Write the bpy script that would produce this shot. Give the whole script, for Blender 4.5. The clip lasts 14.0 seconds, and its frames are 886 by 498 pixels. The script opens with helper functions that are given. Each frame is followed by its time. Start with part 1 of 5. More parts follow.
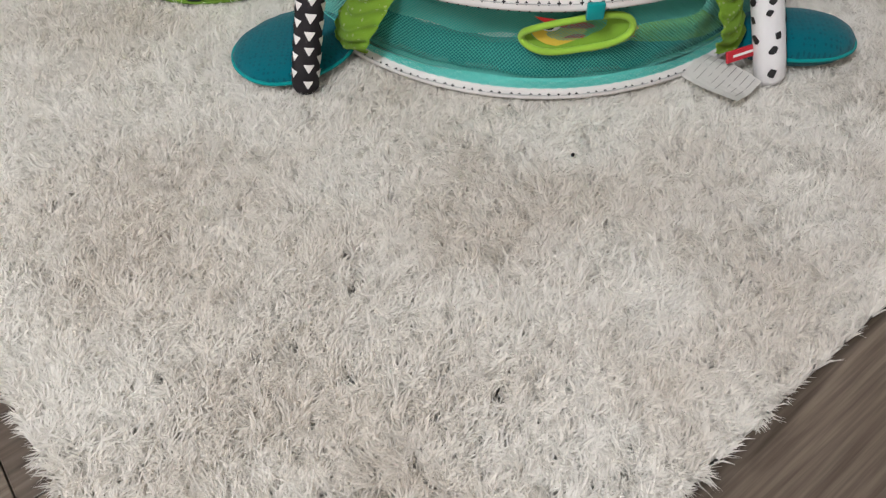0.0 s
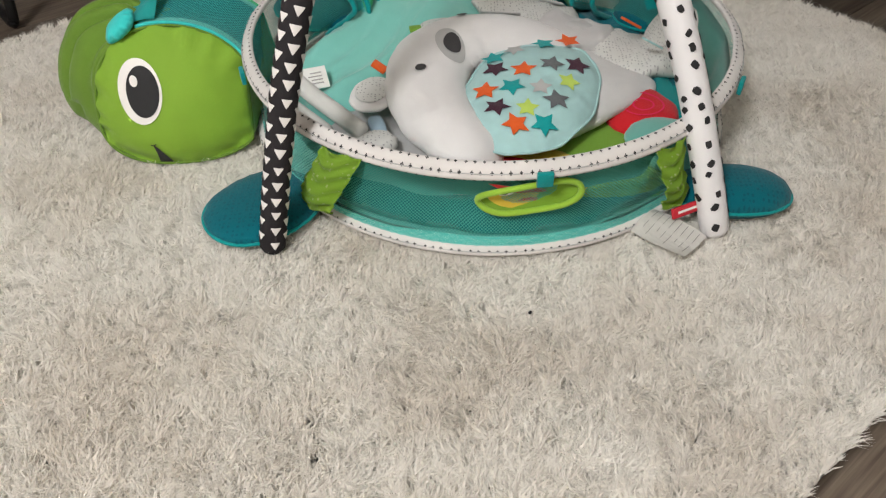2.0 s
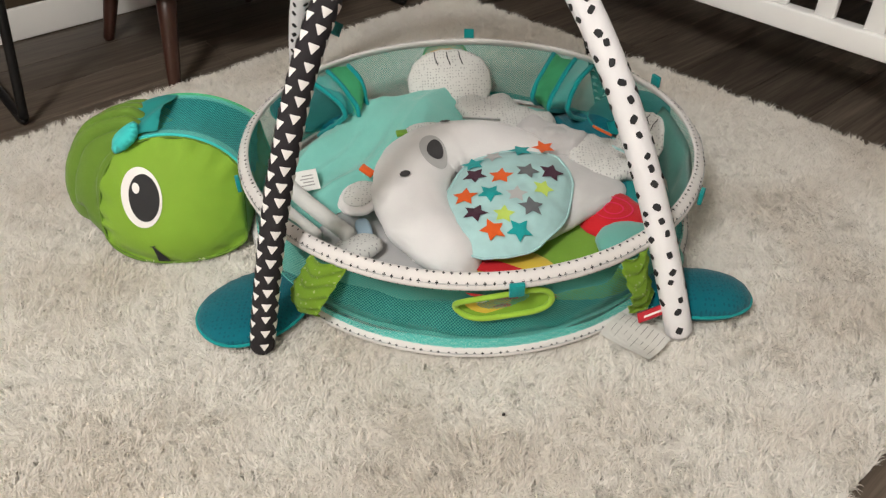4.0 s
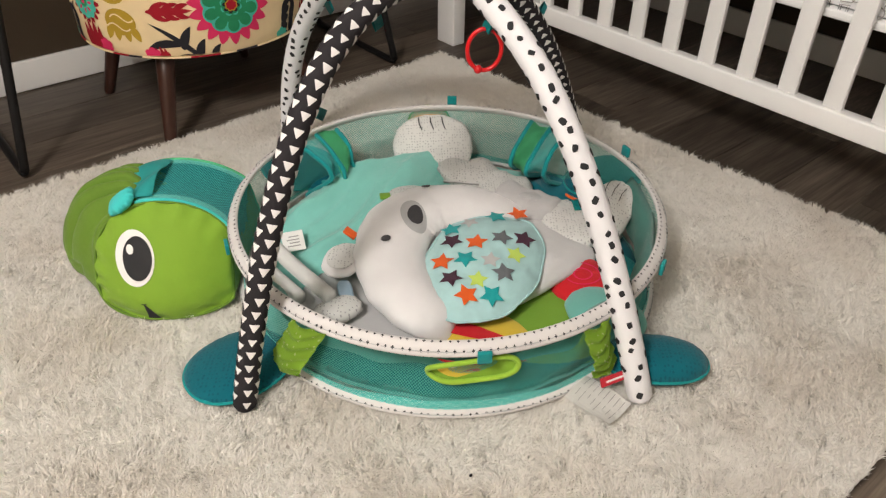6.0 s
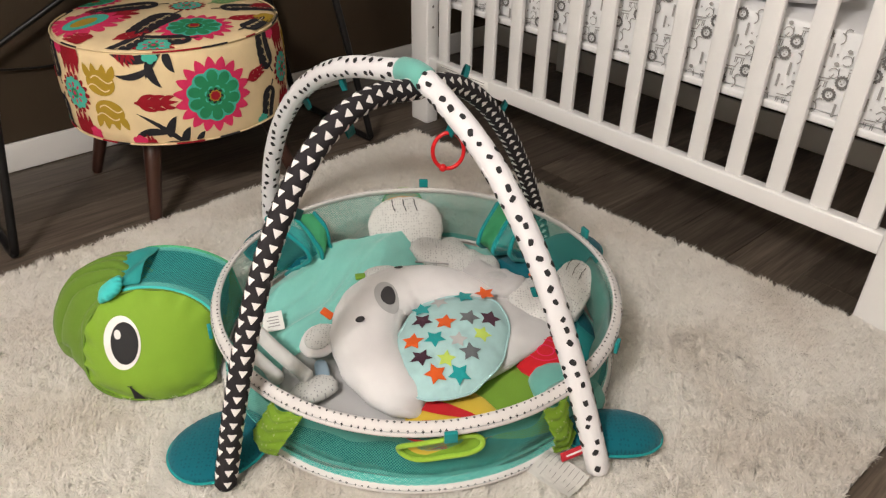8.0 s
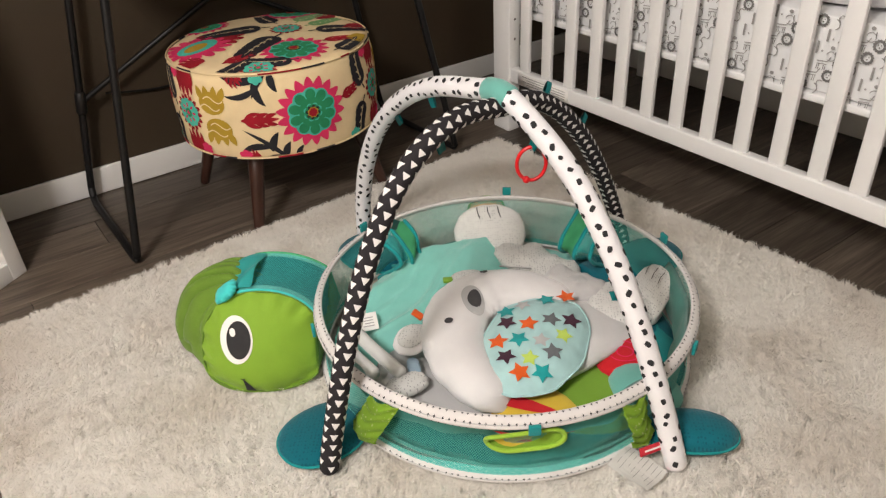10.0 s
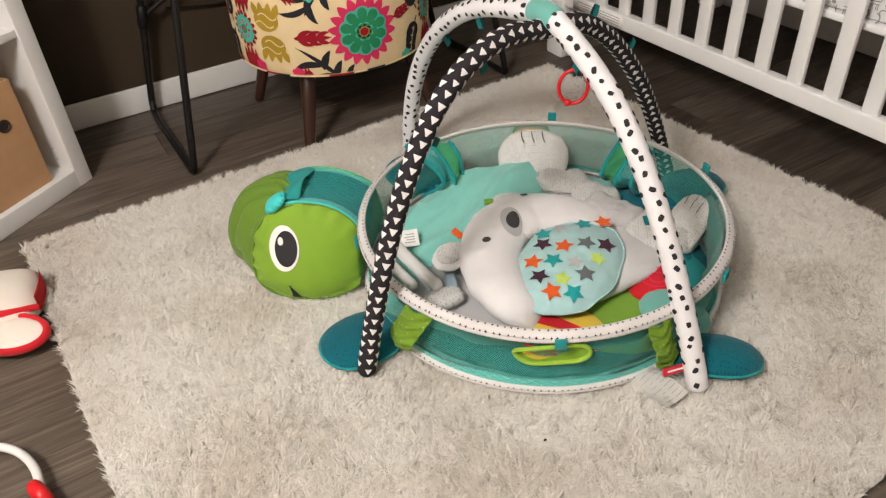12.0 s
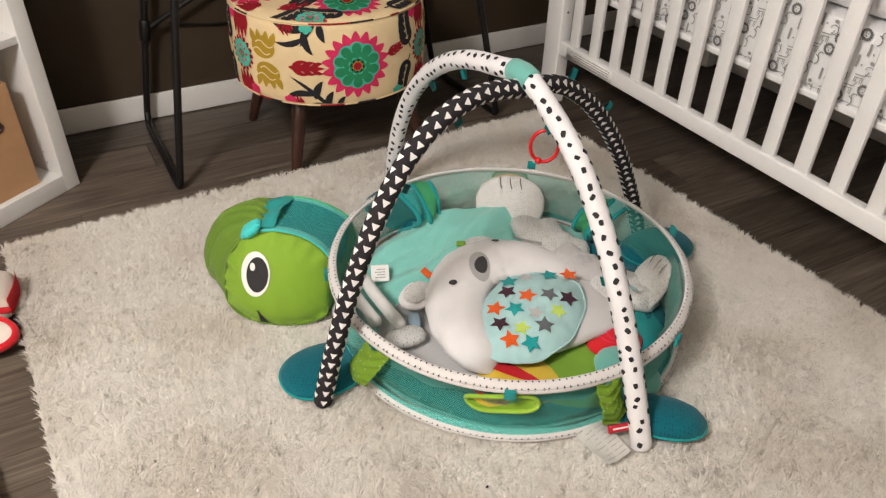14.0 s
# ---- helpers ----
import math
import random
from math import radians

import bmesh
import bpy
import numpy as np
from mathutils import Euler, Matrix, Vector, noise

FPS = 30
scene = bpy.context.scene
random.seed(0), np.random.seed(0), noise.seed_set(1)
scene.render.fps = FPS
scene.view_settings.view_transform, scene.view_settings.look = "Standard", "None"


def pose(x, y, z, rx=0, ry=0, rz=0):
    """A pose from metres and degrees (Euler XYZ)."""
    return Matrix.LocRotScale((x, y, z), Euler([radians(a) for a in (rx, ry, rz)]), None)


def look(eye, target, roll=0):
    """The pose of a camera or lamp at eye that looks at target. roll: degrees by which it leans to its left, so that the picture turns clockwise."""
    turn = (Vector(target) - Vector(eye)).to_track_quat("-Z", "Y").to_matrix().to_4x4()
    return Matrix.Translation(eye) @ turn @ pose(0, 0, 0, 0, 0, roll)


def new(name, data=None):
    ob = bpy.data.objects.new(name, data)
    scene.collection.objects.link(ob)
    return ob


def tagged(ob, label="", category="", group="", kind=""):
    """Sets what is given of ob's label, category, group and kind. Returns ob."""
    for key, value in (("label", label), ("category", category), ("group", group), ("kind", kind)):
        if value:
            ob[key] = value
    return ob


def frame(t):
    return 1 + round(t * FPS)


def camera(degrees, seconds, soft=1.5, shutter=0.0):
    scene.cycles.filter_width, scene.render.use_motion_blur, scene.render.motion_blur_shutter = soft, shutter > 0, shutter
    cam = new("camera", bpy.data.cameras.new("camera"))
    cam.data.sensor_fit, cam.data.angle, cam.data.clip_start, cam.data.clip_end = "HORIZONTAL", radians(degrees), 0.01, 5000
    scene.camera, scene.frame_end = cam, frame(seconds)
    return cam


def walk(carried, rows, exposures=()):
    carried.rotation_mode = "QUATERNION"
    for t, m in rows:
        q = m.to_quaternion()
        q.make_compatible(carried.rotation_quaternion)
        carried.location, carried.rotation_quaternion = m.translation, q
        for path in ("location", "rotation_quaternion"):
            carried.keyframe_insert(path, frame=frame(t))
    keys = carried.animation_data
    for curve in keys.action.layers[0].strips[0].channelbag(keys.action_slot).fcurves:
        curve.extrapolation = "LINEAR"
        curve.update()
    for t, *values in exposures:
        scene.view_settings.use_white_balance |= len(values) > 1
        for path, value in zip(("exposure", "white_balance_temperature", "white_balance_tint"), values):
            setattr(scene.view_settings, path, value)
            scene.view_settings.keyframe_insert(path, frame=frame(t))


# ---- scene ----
cam = camera(61.9, 14.0, soft=1.3)
PATH = [
    (0, (0.446, 0.124, 0.614), (1.185, 1.126, -0.952), -2.0),
    (0.5, (0.457, 0.127, 0.637), (1.239, 1.152, -0.892), -1.8),
    (1, (0.467, 0.131, 0.650), (1.307, 1.188, -0.828), -1.5),
    (1.5, (0.480, 0.136, 0.661), (1.359, 1.220, -0.771), -1.2),
    (2, (0.483, 0.136, 0.678), (1.393, 1.256, -0.708), -1.2),
    (2.5, (0.487, 0.136, 0.697), (1.423, 1.275, -0.653), -0.8),
    (3, (0.491, 0.130, 0.718), (1.446, 1.293, -0.601), -0.9),
    (5.5, (0.500, 0.096, 0.822), (1.526, 1.310, -0.391), 0.5),
    (6, (0.503, 0.085, 0.840), (1.538, 1.308, -0.358), 0.7),
    (6.5, (0.504, 0.076, 0.867), (1.566, 1.297, -0.310), 1.0),
    (7, (0.500, 0.068, 0.896), (1.613, 1.283, -0.239), 1.8),
    (7.2, (0.502, 0.062, 0.902), (1.630, 1.278, -0.215), 1.8),
    (9.3, (0.458, 0.012, 0.976), (1.498, 1.354, -0.083), -1.3),
    (9.5, (0.453, 0.006, 0.978), (1.469, 1.364, -0.082), -1.8),
    (10, (0.441, -0.006, 0.988), (1.396, 1.382, -0.090), -3.1),
    (10.5, (0.436, -0.016, 0.996), (1.328, 1.387, -0.116), -4.5),
    (11, (0.432, -0.033, 0.997), (1.264, 1.371, -0.158), -5.3),
    (11.5, (0.427, -0.051, 0.994), (1.206, 1.348, -0.206), -5.3),
    (12, (0.433, -0.060, 0.994), (1.206, 1.321, -0.230), -3.7),
    (12.5, (0.445, -0.068, 1.003), (1.238, 1.301, -0.220), -2.1),
    (13, (0.454, -0.074, 1.019), (1.267, 1.301, -0.184), -0.7),
    (13.5, (0.466, -0.080, 1.031), (1.278, 1.310, -0.154), 0.5),
    (14, (0.476, -0.090, 1.051), (1.278, 1.310, -0.133), 1.6),
]
EXPOSURES = [(0, -0.37, 5750, 6), (1.5, -0.30, 6000, 5), (3, -0.22, 6150, 5), (5.5, -0.14, 6400, 7), (7, -0.11, 6450, 8), (9.5, -0.08, 6450, 9), (14, -0.08, 6450, 9)]
walk(cam, [(t, look(eye, target, roll)) for t, eye, target, roll in PATH], EXPOSURES)

# ---------------------------------------------------------------- world and light
world = bpy.data.worlds.new("world")
scene.world = world
world.use_nodes = True
world.node_tree.nodes["Background"].inputs["Color"].default_value = (0.75, 0.85, 1.0, 1)
world.node_tree.nodes["Background"].inputs["Strength"].default_value = 0.02


LAMP = (-0.42, 0.12, 2.44)          # pendant lamp over the open side of the room
data = bpy.data.lights.new("ceiling_lamp_light", "POINT")
data.energy, data.color, data.shadow_soft_size = 176, (0.98, 0.905, 0.865), 0.20
bulb = new("ceiling_lamp_light", data)
bulb.location = (LAMP[0], LAMP[1], 1.96)

# ---------------------------------------------------------------- materials
MATS = {}


def material(name, colour, rough=0.8, metal=0.0, vary=0.12, scale=30.0, bump=0.0, bump_scale=400.0, sheen=0.0, spec=0.5, stretch=None, hue=0.0):
    """A procedural surface: two scales of colour variation, fine relief."""
    m = bpy.data.materials.new(name)
    m.use_nodes = True
    nt = m.node_tree
    b = nt.nodes["Principled BSDF"]
    b.inputs["Roughness"].default_value, b.inputs["Metallic"].default_value = rough, metal
    b.inputs["Specular IOR Level"].default_value = spec
    b.inputs["Sheen Weight"].default_value = sheen
    co = nt.nodes.new("ShaderNodeTexCoord").outputs["Object"]
    if stretch:
        mp = nt.nodes.new("ShaderNodeMapping")
        mp.inputs["Scale"].default_value = stretch
        nt.links.new(co, mp.inputs["Vector"])
        co = mp.outputs["Vector"]

    def tex(s, detail=4.0):
        n = nt.nodes.new("ShaderNodeTexNoise")
        n.inputs["Scale"].default_value, n.inputs["Detail"].default_value = s, detail
        nt.links.new(co, n.inputs["Vector"])
        return n.outputs["Fac"]

    big, fine = tex(scale * 0.18, 2.0), tex(scale, 5.0)
    add = nt.nodes.new("ShaderNodeMath")
    add.operation = "ADD"
    nt.links.new(big, add.inputs[0])
    nt.links.new(fine, add.inputs[1])
    rng = nt.nodes.new("ShaderNodeMapRange")
    rng.inputs["From Min"].default_value, rng.inputs["From Max"].default_value = 0.6, 1.4
    rng.inputs["To Min"].default_value, rng.inputs["To Max"].default_value = 1 - vary, 1 + vary
    nt.links.new(add.outputs[0], rng.inputs["Value"])
    mul = nt.nodes.new("ShaderNodeVectorMath")
    mul.operation = "SCALE"
    mul.inputs[0].default_value = colour
    nt.links.new(rng.outputs[0], mul.inputs["Scale"])
    nt.links.new(mul.outputs[0], b.inputs["Base Color"])
    if bump:
        bn = nt.nodes.new("ShaderNodeBump")
        bn.inputs["Strength"].default_value, bn.inputs["Distance"].default_value = bump, 0.002
        nt.links.new(tex(bump_scale, 3.0), bn.inputs["Height"])
        nt.links.new(bn.outputs[0], b.inputs["Normal"])
    MATS[name] = m
    return m


def fabric(name, colour, vary=0.08, scale=25.0, rough=0.9, sheen=0.15, bump=0.35, bump_scale=900.0):
    return material(name, colour, rough, 0, vary, scale, bump, bump_scale, sheen, 0.25)


def dotted(name, colour, dot, spacing, size):
    """A woven cloth with a printed grid of dots, by the cloth's own u and v in metres."""
    m = fabric(name, colour)
    nt = m.node_tree
    b = nt.nodes["Principled BSDF"]
    base = b.inputs["Base Color"].links[0].from_socket
    uv = nt.nodes.new("ShaderNodeTexCoord").outputs["UV"]
    v = nt.nodes.new("ShaderNodeTexVoronoi")
    v.inputs["Scale"].default_value, v.inputs["Randomness"].default_value = 1 / spacing, 0.35
    nt.links.new(uv, v.inputs["Vector"])
    lt = nt.nodes.new("ShaderNodeMath")
    lt.operation = "LESS_THAN"
    lt.inputs[1].default_value = size
    nt.links.new(v.outputs["Distance"], lt.inputs[0])
    mix = nt.nodes.new("ShaderNodeMix")
    mix.data_type = "RGBA"
    nt.links.new(lt.outputs[0], mix.inputs[0])
    nt.links.new(base, mix.inputs[6])
    mix.inputs[7].default_value = (*dot, 1)
    nt.links.new(mix.outputs[2], b.inputs["Base Color"])
    return m


def netting(name, colour, pitch, open_at):
    """Knitted net: round holes in a diagonal grid, real gaps that let light through."""
    m = fabric(name, colour, bump=0.0)
    nt = m.node_tree
    b, out = nt.nodes["Principled BSDF"], nt.nodes["Material Output"]
    uv = nt.nodes.new("ShaderNodeTexCoord").outputs["UV"]
    sep = nt.nodes.new("ShaderNodeSeparateXYZ")
    nt.links.new(uv, sep.inputs[0])
    waves = []
    for k in (0, 1):
        sc = nt.nodes.new("ShaderNodeMath")
        sc.operation = "MULTIPLY"
        sc.inputs[1].default_value = math.pi / pitch
        nt.links.new(sep.outputs[k], sc.inputs[0])
        s = nt.nodes.new("ShaderNodeMath")
        s.operation = "SINE"
        nt.links.new(sc.outputs[0], s.inputs[0])
        waves.append(s)
    pr = nt.nodes.new("ShaderNodeMath")
    pr.operation = "MULTIPLY"
    nt.links.new(waves[0].outputs[0], pr.inputs[0])
    nt.links.new(waves[1].outputs[0], pr.inputs[1])
    gt = nt.nodes.new("ShaderNodeMath")
    gt.operation = "GREATER_THAN"
    gt.inputs[1].default_value = open_at
    ab = nt.nodes.new("ShaderNodeMath")
    ab.operation = "ABSOLUTE"
    nt.links.new(pr.outputs[0], ab.inputs[0])
    nt.links.new(ab.outputs[0], gt.inputs[0])
    tr = nt.nodes.new("ShaderNodeBsdfTransparent")
    mx = nt.nodes.new("ShaderNodeMixShader")
    nt.links.new(gt.outputs[0], mx.inputs[0])
    nt.links.new(b.outputs[0], mx.inputs[1])
    nt.links.new(tr.outputs[0], mx.inputs[2])
    nt.links.new(mx.outputs[0], out.inputs["Surface"])
    return m


def plank_wood(name):
    """Grey-brown vinyl plank with long grain; each plank its own tone."""
    m = bpy.data.materials.new(name)
    m.use_nodes = True
    nt = m.node_tree
    b = nt.nodes["Principled BSDF"]
    b.inputs["Roughness"].default_value = 0.42
    info = nt.nodes.new("ShaderNodeObjectInfo")
    co = nt.nodes.new("ShaderNodeTexCoord").outputs["Object"]
    off = nt.nodes.new("ShaderNodeVectorMath")
    off.operation = "SCALE"
    off.inputs[0].default_value = (37.0, 19.0, 5.0)
    nt.links.new(info.outputs["Random"], off.inputs["Scale"])
    add = nt.nodes.new("ShaderNodeVectorMath")
    nt.links.new(co, add.inputs[0])
    nt.links.new(off.outputs[0], add.inputs[1])
    mp = nt.nodes.new("ShaderNodeMapping")
    mp.inputs["Scale"].default_value = (1.6, 22.0, 1.0)
    nt.links.new(add.outputs[0], mp.inputs["Vector"])
    n1 = nt.nodes.new("ShaderNodeTexNoise")
    n1.inputs["Scale"].default_value, n1.inputs["Detail"].default_value, n1.inputs["Distortion"].default_value = 2.2, 8.0, 1.2
    nt.links.new(mp.outputs[0], n1.inputs["Vector"])
    mp2 = nt.nodes.new("ShaderNodeMapping")
    mp2.inputs["Scale"].default_value = (3.0, 90.0, 1.0)
    nt.links.new(add.outputs[0], mp2.inputs["Vector"])
    n2 = nt.nodes.new("ShaderNodeTexNoise")
    n2.inputs["Scale"].default_value, n2.inputs["Detail"].default_value = 3.0, 6.0
    nt.links.new(mp2.outputs[0], n2.inputs["Vector"])
    mixf = nt.nodes.new("ShaderNodeMath")
    mixf.operation = "MULTIPLY_ADD"
    mixf.inputs[1].default_value = 0.45
    nt.links.new(n2.outputs["Fac"], mixf.inputs[0])
    half = nt.nodes.new("ShaderNodeMath")
    half.operation = "MULTIPLY"
    half.inputs[1].default_value = 0.6
    nt.links.new(n1.outputs["Fac"], half.inputs[0])
    nt.links.new(half.outputs[0], mixf.inputs[2])
    ramp = nt.nodes.new("ShaderNodeValToRGB")
    e = ramp.color_ramp.elements
    e[0].position, e[0].color = 0.36, (0.040, 0.030, 0.022, 1)
    e[1].position, e[1].color = 0.72, (0.165, 0.134, 0.104, 1)
    mid = ramp.color_ramp.elements.new(0.52)
    mid.color = (0.090, 0.070, 0.053, 1)
    nt.links.new(mixf.outputs[0], ramp.inputs[0])
    tone = nt.nodes.new("ShaderNodeMapRange")
    tone.inputs["To Min"].default_value, tone.inputs["To Max"].default_value = 0.72, 1.3
    nt.links.new(info.outputs["Random"], tone.inputs["Value"])
    sc = nt.nodes.new("ShaderNodeVectorMath")
    sc.operation = "SCALE"
    nt.links.new(ramp.outputs[0], sc.inputs[0])
    nt.links.new(tone.outputs[0], sc.inputs["Scale"])
    nt.links.new(sc.outputs[0], b.inputs["Base Color"])
    bn = nt.nodes.new("ShaderNodeBump")
    bn.inputs["Strength"].default_value, bn.inputs["Distance"].default_value = 0.25, 0.001
    nt.links.new(n2.outputs["Fac"], bn.inputs["Height"])
    nt.links.new(bn.outputs[0], b.inputs["Normal"])
    MATS[name] = m
    return m


def pile_material(name):
    """Off-white shag fibre; tufts differ a little, with faint greyish patches."""
    m = bpy.data.materials.new(name)
    m.use_nodes = True
    nt = m.node_tree
    b = nt.nodes["Principled BSDF"]
    b.inputs["Roughness"].default_value = 0.7
    b.inputs["Sheen Weight"].default_value = 0.25
    b.inputs["Specular IOR Level"].default_value = 0.3
    geo = nt.nodes.new("ShaderNodeNewGeometry")
    co = nt.nodes.new("ShaderNodeTexCoord").outputs["Object"]
    n = nt.nodes.new("ShaderNodeTexNoise")
    n.inputs["Scale"].default_value, n.inputs["Detail"].default_value = 5.0, 5.0
    nt.links.new(co, n.inputs["Vector"])
    ramp = nt.nodes.new("ShaderNodeValToRGB")
    e = ramp.color_ramp.elements
    e[0].position, e[0].color = 0.34, (0.90, 0.86, 0.80, 1)
    e[1].position, e[1].color = 0.56, (0.98, 0.96, 0.918, 1)
    nt.links.new(n.outputs["Fac"], ramp.inputs[0])
    tone = nt.nodes.new("ShaderNodeMapRange")
    tone.inputs["To Min"].default_value, tone.inputs["To Max"].default_value = 0.94, 1.02
    nt.links.new(geo.outputs["Random Per Island"], tone.inputs["Value"])
    sc = nt.nodes.new("ShaderNodeVectorMath")
    sc.operation = "SCALE"
    nt.links.new(ramp.outputs[0], sc.inputs[0])
    nt.links.new(tone.outputs[0], sc.inputs["Scale"])
    nt.links.new(sc.outputs[0], b.inputs["Base Color"])
    tl = nt.nodes.new("ShaderNodeBsdfTranslucent")
    nt.links.new(sc.outputs[0], tl.inputs["Color"])
    mx = nt.nodes.new("ShaderNodeMixShader")
    mx.inputs[0].default_value = 0.48
    nt.links.new(b.outputs[0], mx.inputs[1])
    nt.links.new(tl.outputs[0], mx.inputs[2])
    nt.links.new(mx.outputs[0], nt.nodes["Material Output"].inputs["Surface"])
    MATS[name] = m
    return m


WOOD_FLOOR = plank_wood("grey_oak_plank")
PILE = pile_material("ivory_shag_fibre")
BACKING = material("rug_backing", (0.93, 0.91, 0.86), 0.9, vary=0.1)
BROWN = material("brown_wall_paint", (0.034, 0.0205, 0.0080), 0.75, vary=0.05, scale=6, bump=0.12, bump_scale=220)
BEIGE = material("plain_wall_paint", (0.46, 0.41, 0.34), 0.8, vary=0.04, scale=6, bump=0.1, bump_scale=220)
CEIL = material("ceiling_paint", (0.8, 0.78, 0.74), 0.85, vary=0.03, scale=5, bump=0.15, bump_scale=150)
TRIM = material("white_trim_paint", (0.72, 0.71, 0.69), 0.45, vary=0.04, scale=9)
CRIBW = material("white_lacquered_wood", (0.875, 0.875, 0.87), 0.38, vary=0.03, scale=8)
LAMINATE = material("white_laminate", (0.74, 0.73, 0.71), 0.4, vary=0.03, scale=8)
KRAFT = material("kraft_board", (0.45, 0.26, 0.13), 0.85, vary=0.07, scale=40, bump=0.1)
STEEL = material("black_powder_coat", (0.007, 0.0065, 0.0065), 0.42, spec=0.3, vary=0.15, bump=0.08, bump_scale=900)
WALNUT = material("dark_stained_wood", (0.040, 0.0145, 0.009), 0.33, vary=0.35, scale=60, stretch=(1, 1, 0.08))
SHEET = fabric("white_cotton_sheet", (0.86, 0.865, 0.87), vary=0.03)
INK = material("grey_print", (0.17, 0.165, 0.16), 0.9, vary=0.2)
INK_LIGHT = material("pale_grey_print", (0.33, 0.32, 0.31), 0.9, vary=0.2)
CREAM = fabric("cream_linen", (0.80, 0.63, 0.37), vary=0.08, bump=0.5, sheen=0.0)
PINK = fabric("pink_print", (0.66, 0.030, 0.115), sheen=0.0, vary=0.15)
CRIMSON = fabric("crimson_print", (0.30, 0.008, 0.018), sheen=0.0, vary=0.18)
JADE = fabric("jade_print", (0.022, 0.23, 0.10), sheen=0.0, vary=0.25)
AQUA = fabric("aqua_print", (0.07, 0.46, 0.35), sheen=0.0, vary=0.15)
OCHRE = fabric("ochre_print", (0.42, 0.27, 0.025), sheen=0.0, vary=0.15)
CHAR = fabric("charcoal_print", (0.020, 0.019, 0.023), sheen=0.0, vary=0.2)
LEAFGREEN = fabric("leaf_print", (0.12, 0.30, 0.06))
GREEN = fabric("lime_polyester", (0.20, 0.36, 0.028), vary=0.06, sheen=0.1, rough=0.7)
# the same lime cloth as GREEN, with shade put into its colour
GREENSHADE = fabric("olive_polyester", (0.115, 0.215, 0.020), vary=0.10, rough=0.7)
TEAL = fabric("teal_velour", (0.0, 0.125, 0.165), vary=0.14, sheen=0.15, scale=60)
TEALLIGHT = fabric("light_teal_cloth", (0.008, 0.26, 0.26), vary=0.08)
MINT = fabric("mint_velour", (0.15, 0.43, 0.37), vary=0.07, sheen=0.3)
MINTPALE = fabric("pale_mint_satin", (0.22, 0.57, 0.50), vary=0.06, sheen=0.35, rough=0.55)
NET = netting("teal_netting", (0.075, 0.39, 0.34), 0.0032, 0.30)
NETHEM = netting("pale_mint_netting", (0.14, 0.56, 0.50), 0.0026, 0.70)
NETDARK = netting("deep_teal_netting", (0.05, 0.44, 0.42), 0.0036, 0.36)
TEALDEEP = fabric("deep_teal_cloth", (0.0, 0.15, 0.165), vary=0.10)
BINDING = fabric("white_binding", (0.68, 0.655, 0.64), vary=0.05)
AQUACLOTH = fabric("bright_aqua_cloth", (0.055, 0.52, 0.50), vary=0.10)
PALEBLUE = fabric("pale_blue_ribbon", (0.36, 0.50, 0.62))
WHITECLOTH = fabric("white_jersey", (0.82, 0.81, 0.83), vary=0.03)
BLACKCLOTH = fabric("black_jersey", (0.024, 0.021, 0.024), vary=0.1, sheen=0.0)
BLACKINK = material("black_print", (0.018, 0.018, 0.020), 0.85, vary=0.1)
WHITEINK = material("white_print", (0.80, 0.78, 0.76), 0.85, vary=0.05)
PLUSHBODY = fabric("off_white_plush", (0.70, 0.69, 0.69), vary=0.06, sheen=0.2, bump=0.6)
PLUSH = fabric("white_plush", (0.80, 0.785, 0.785), vary=0.05, sheen=0.3, bump=0.6)
GREYPLUSH = fabric("grey_plush", (0.52, 0.51, 0.51), vary=0.06, sheen=0.3, bump=0.6)
GREYCLOTH = fabric("pale_grey_cloth", (0.46, 0.46, 0.46), vary=0.06)
DOTGREY = dotted("pale_grey_dotted_cloth", (0.64, 0.64, 0.62), (0.36, 0.36, 0.36), 0.0055, 0.25)
DOTGREEN = dotted("green_dotted_cloth", (0.29, 0.49, 0.045), (0.50, 0.62, 0.22), 0.0085, 0.2)
NOSE = fabric("charcoal_felt", (0.045, 0.043, 0.046))
TEALDOT = dotted("teal_pebbled_velour", (0.0, 0.110, 0.145), (0.0, 0.078, 0.108), 0.0065, 0.30)
CUFF = fabric("bright_green_cloth", (0.09, 0.47, 0.22), vary=0.18)
STARBASE = fabric("pale_aqua_cloth", (0.40, 0.62, 0.62), vary=0.10, scale=60)
ORANGE = fabric("orange_cloth", (0.72, 0.11, 0.015))
YELLOW = fabric("yellow_cloth", (0.70, 0.50, 0.05))
REDCLOTH = fabric("red_cloth", (0.55, 0.012, 0.020))
LIMECLOTH = fabric("grass_green_cloth", (0.17, 0.33, 0.03))
AQUASTAR = fabric("aqua_star_print", (0.015, 0.33, 0.33))
PLUM = fabric("plum_print", (0.055, 0.018, 0.035))
SLATE = fabric("slate_print", (0.13, 0.14, 0.15))
LIMEINK = fabric("lime_print", (0.50, 0.66, 0.12))
TAN = fabric("tan_cloth", (0.50, 0.36, 0.20))
PAPER = material("satin_label", (0.84, 0.83, 0.80), 0.6, vary=0.04)
REDPLASTIC = material("red_plastic", (0.62, 0.010, 0.014), 0.28, vary=0.03)
WHITEPLASTIC = material("white_plastic", (0.72, 0.70, 0.67), 0.35, vary=0.04)
REDTAG = material("red_woven_tag", (0.50, 0.015, 0.03), 0.7, vary=0.08)
CANVAS = fabric("ivory_canvas", (0.72, 0.66, 0.58), vary=0.06)
DARKGAP = material("dark_subfloor", (0.02, 0.017, 0.014), 0.9, vary=0.2)
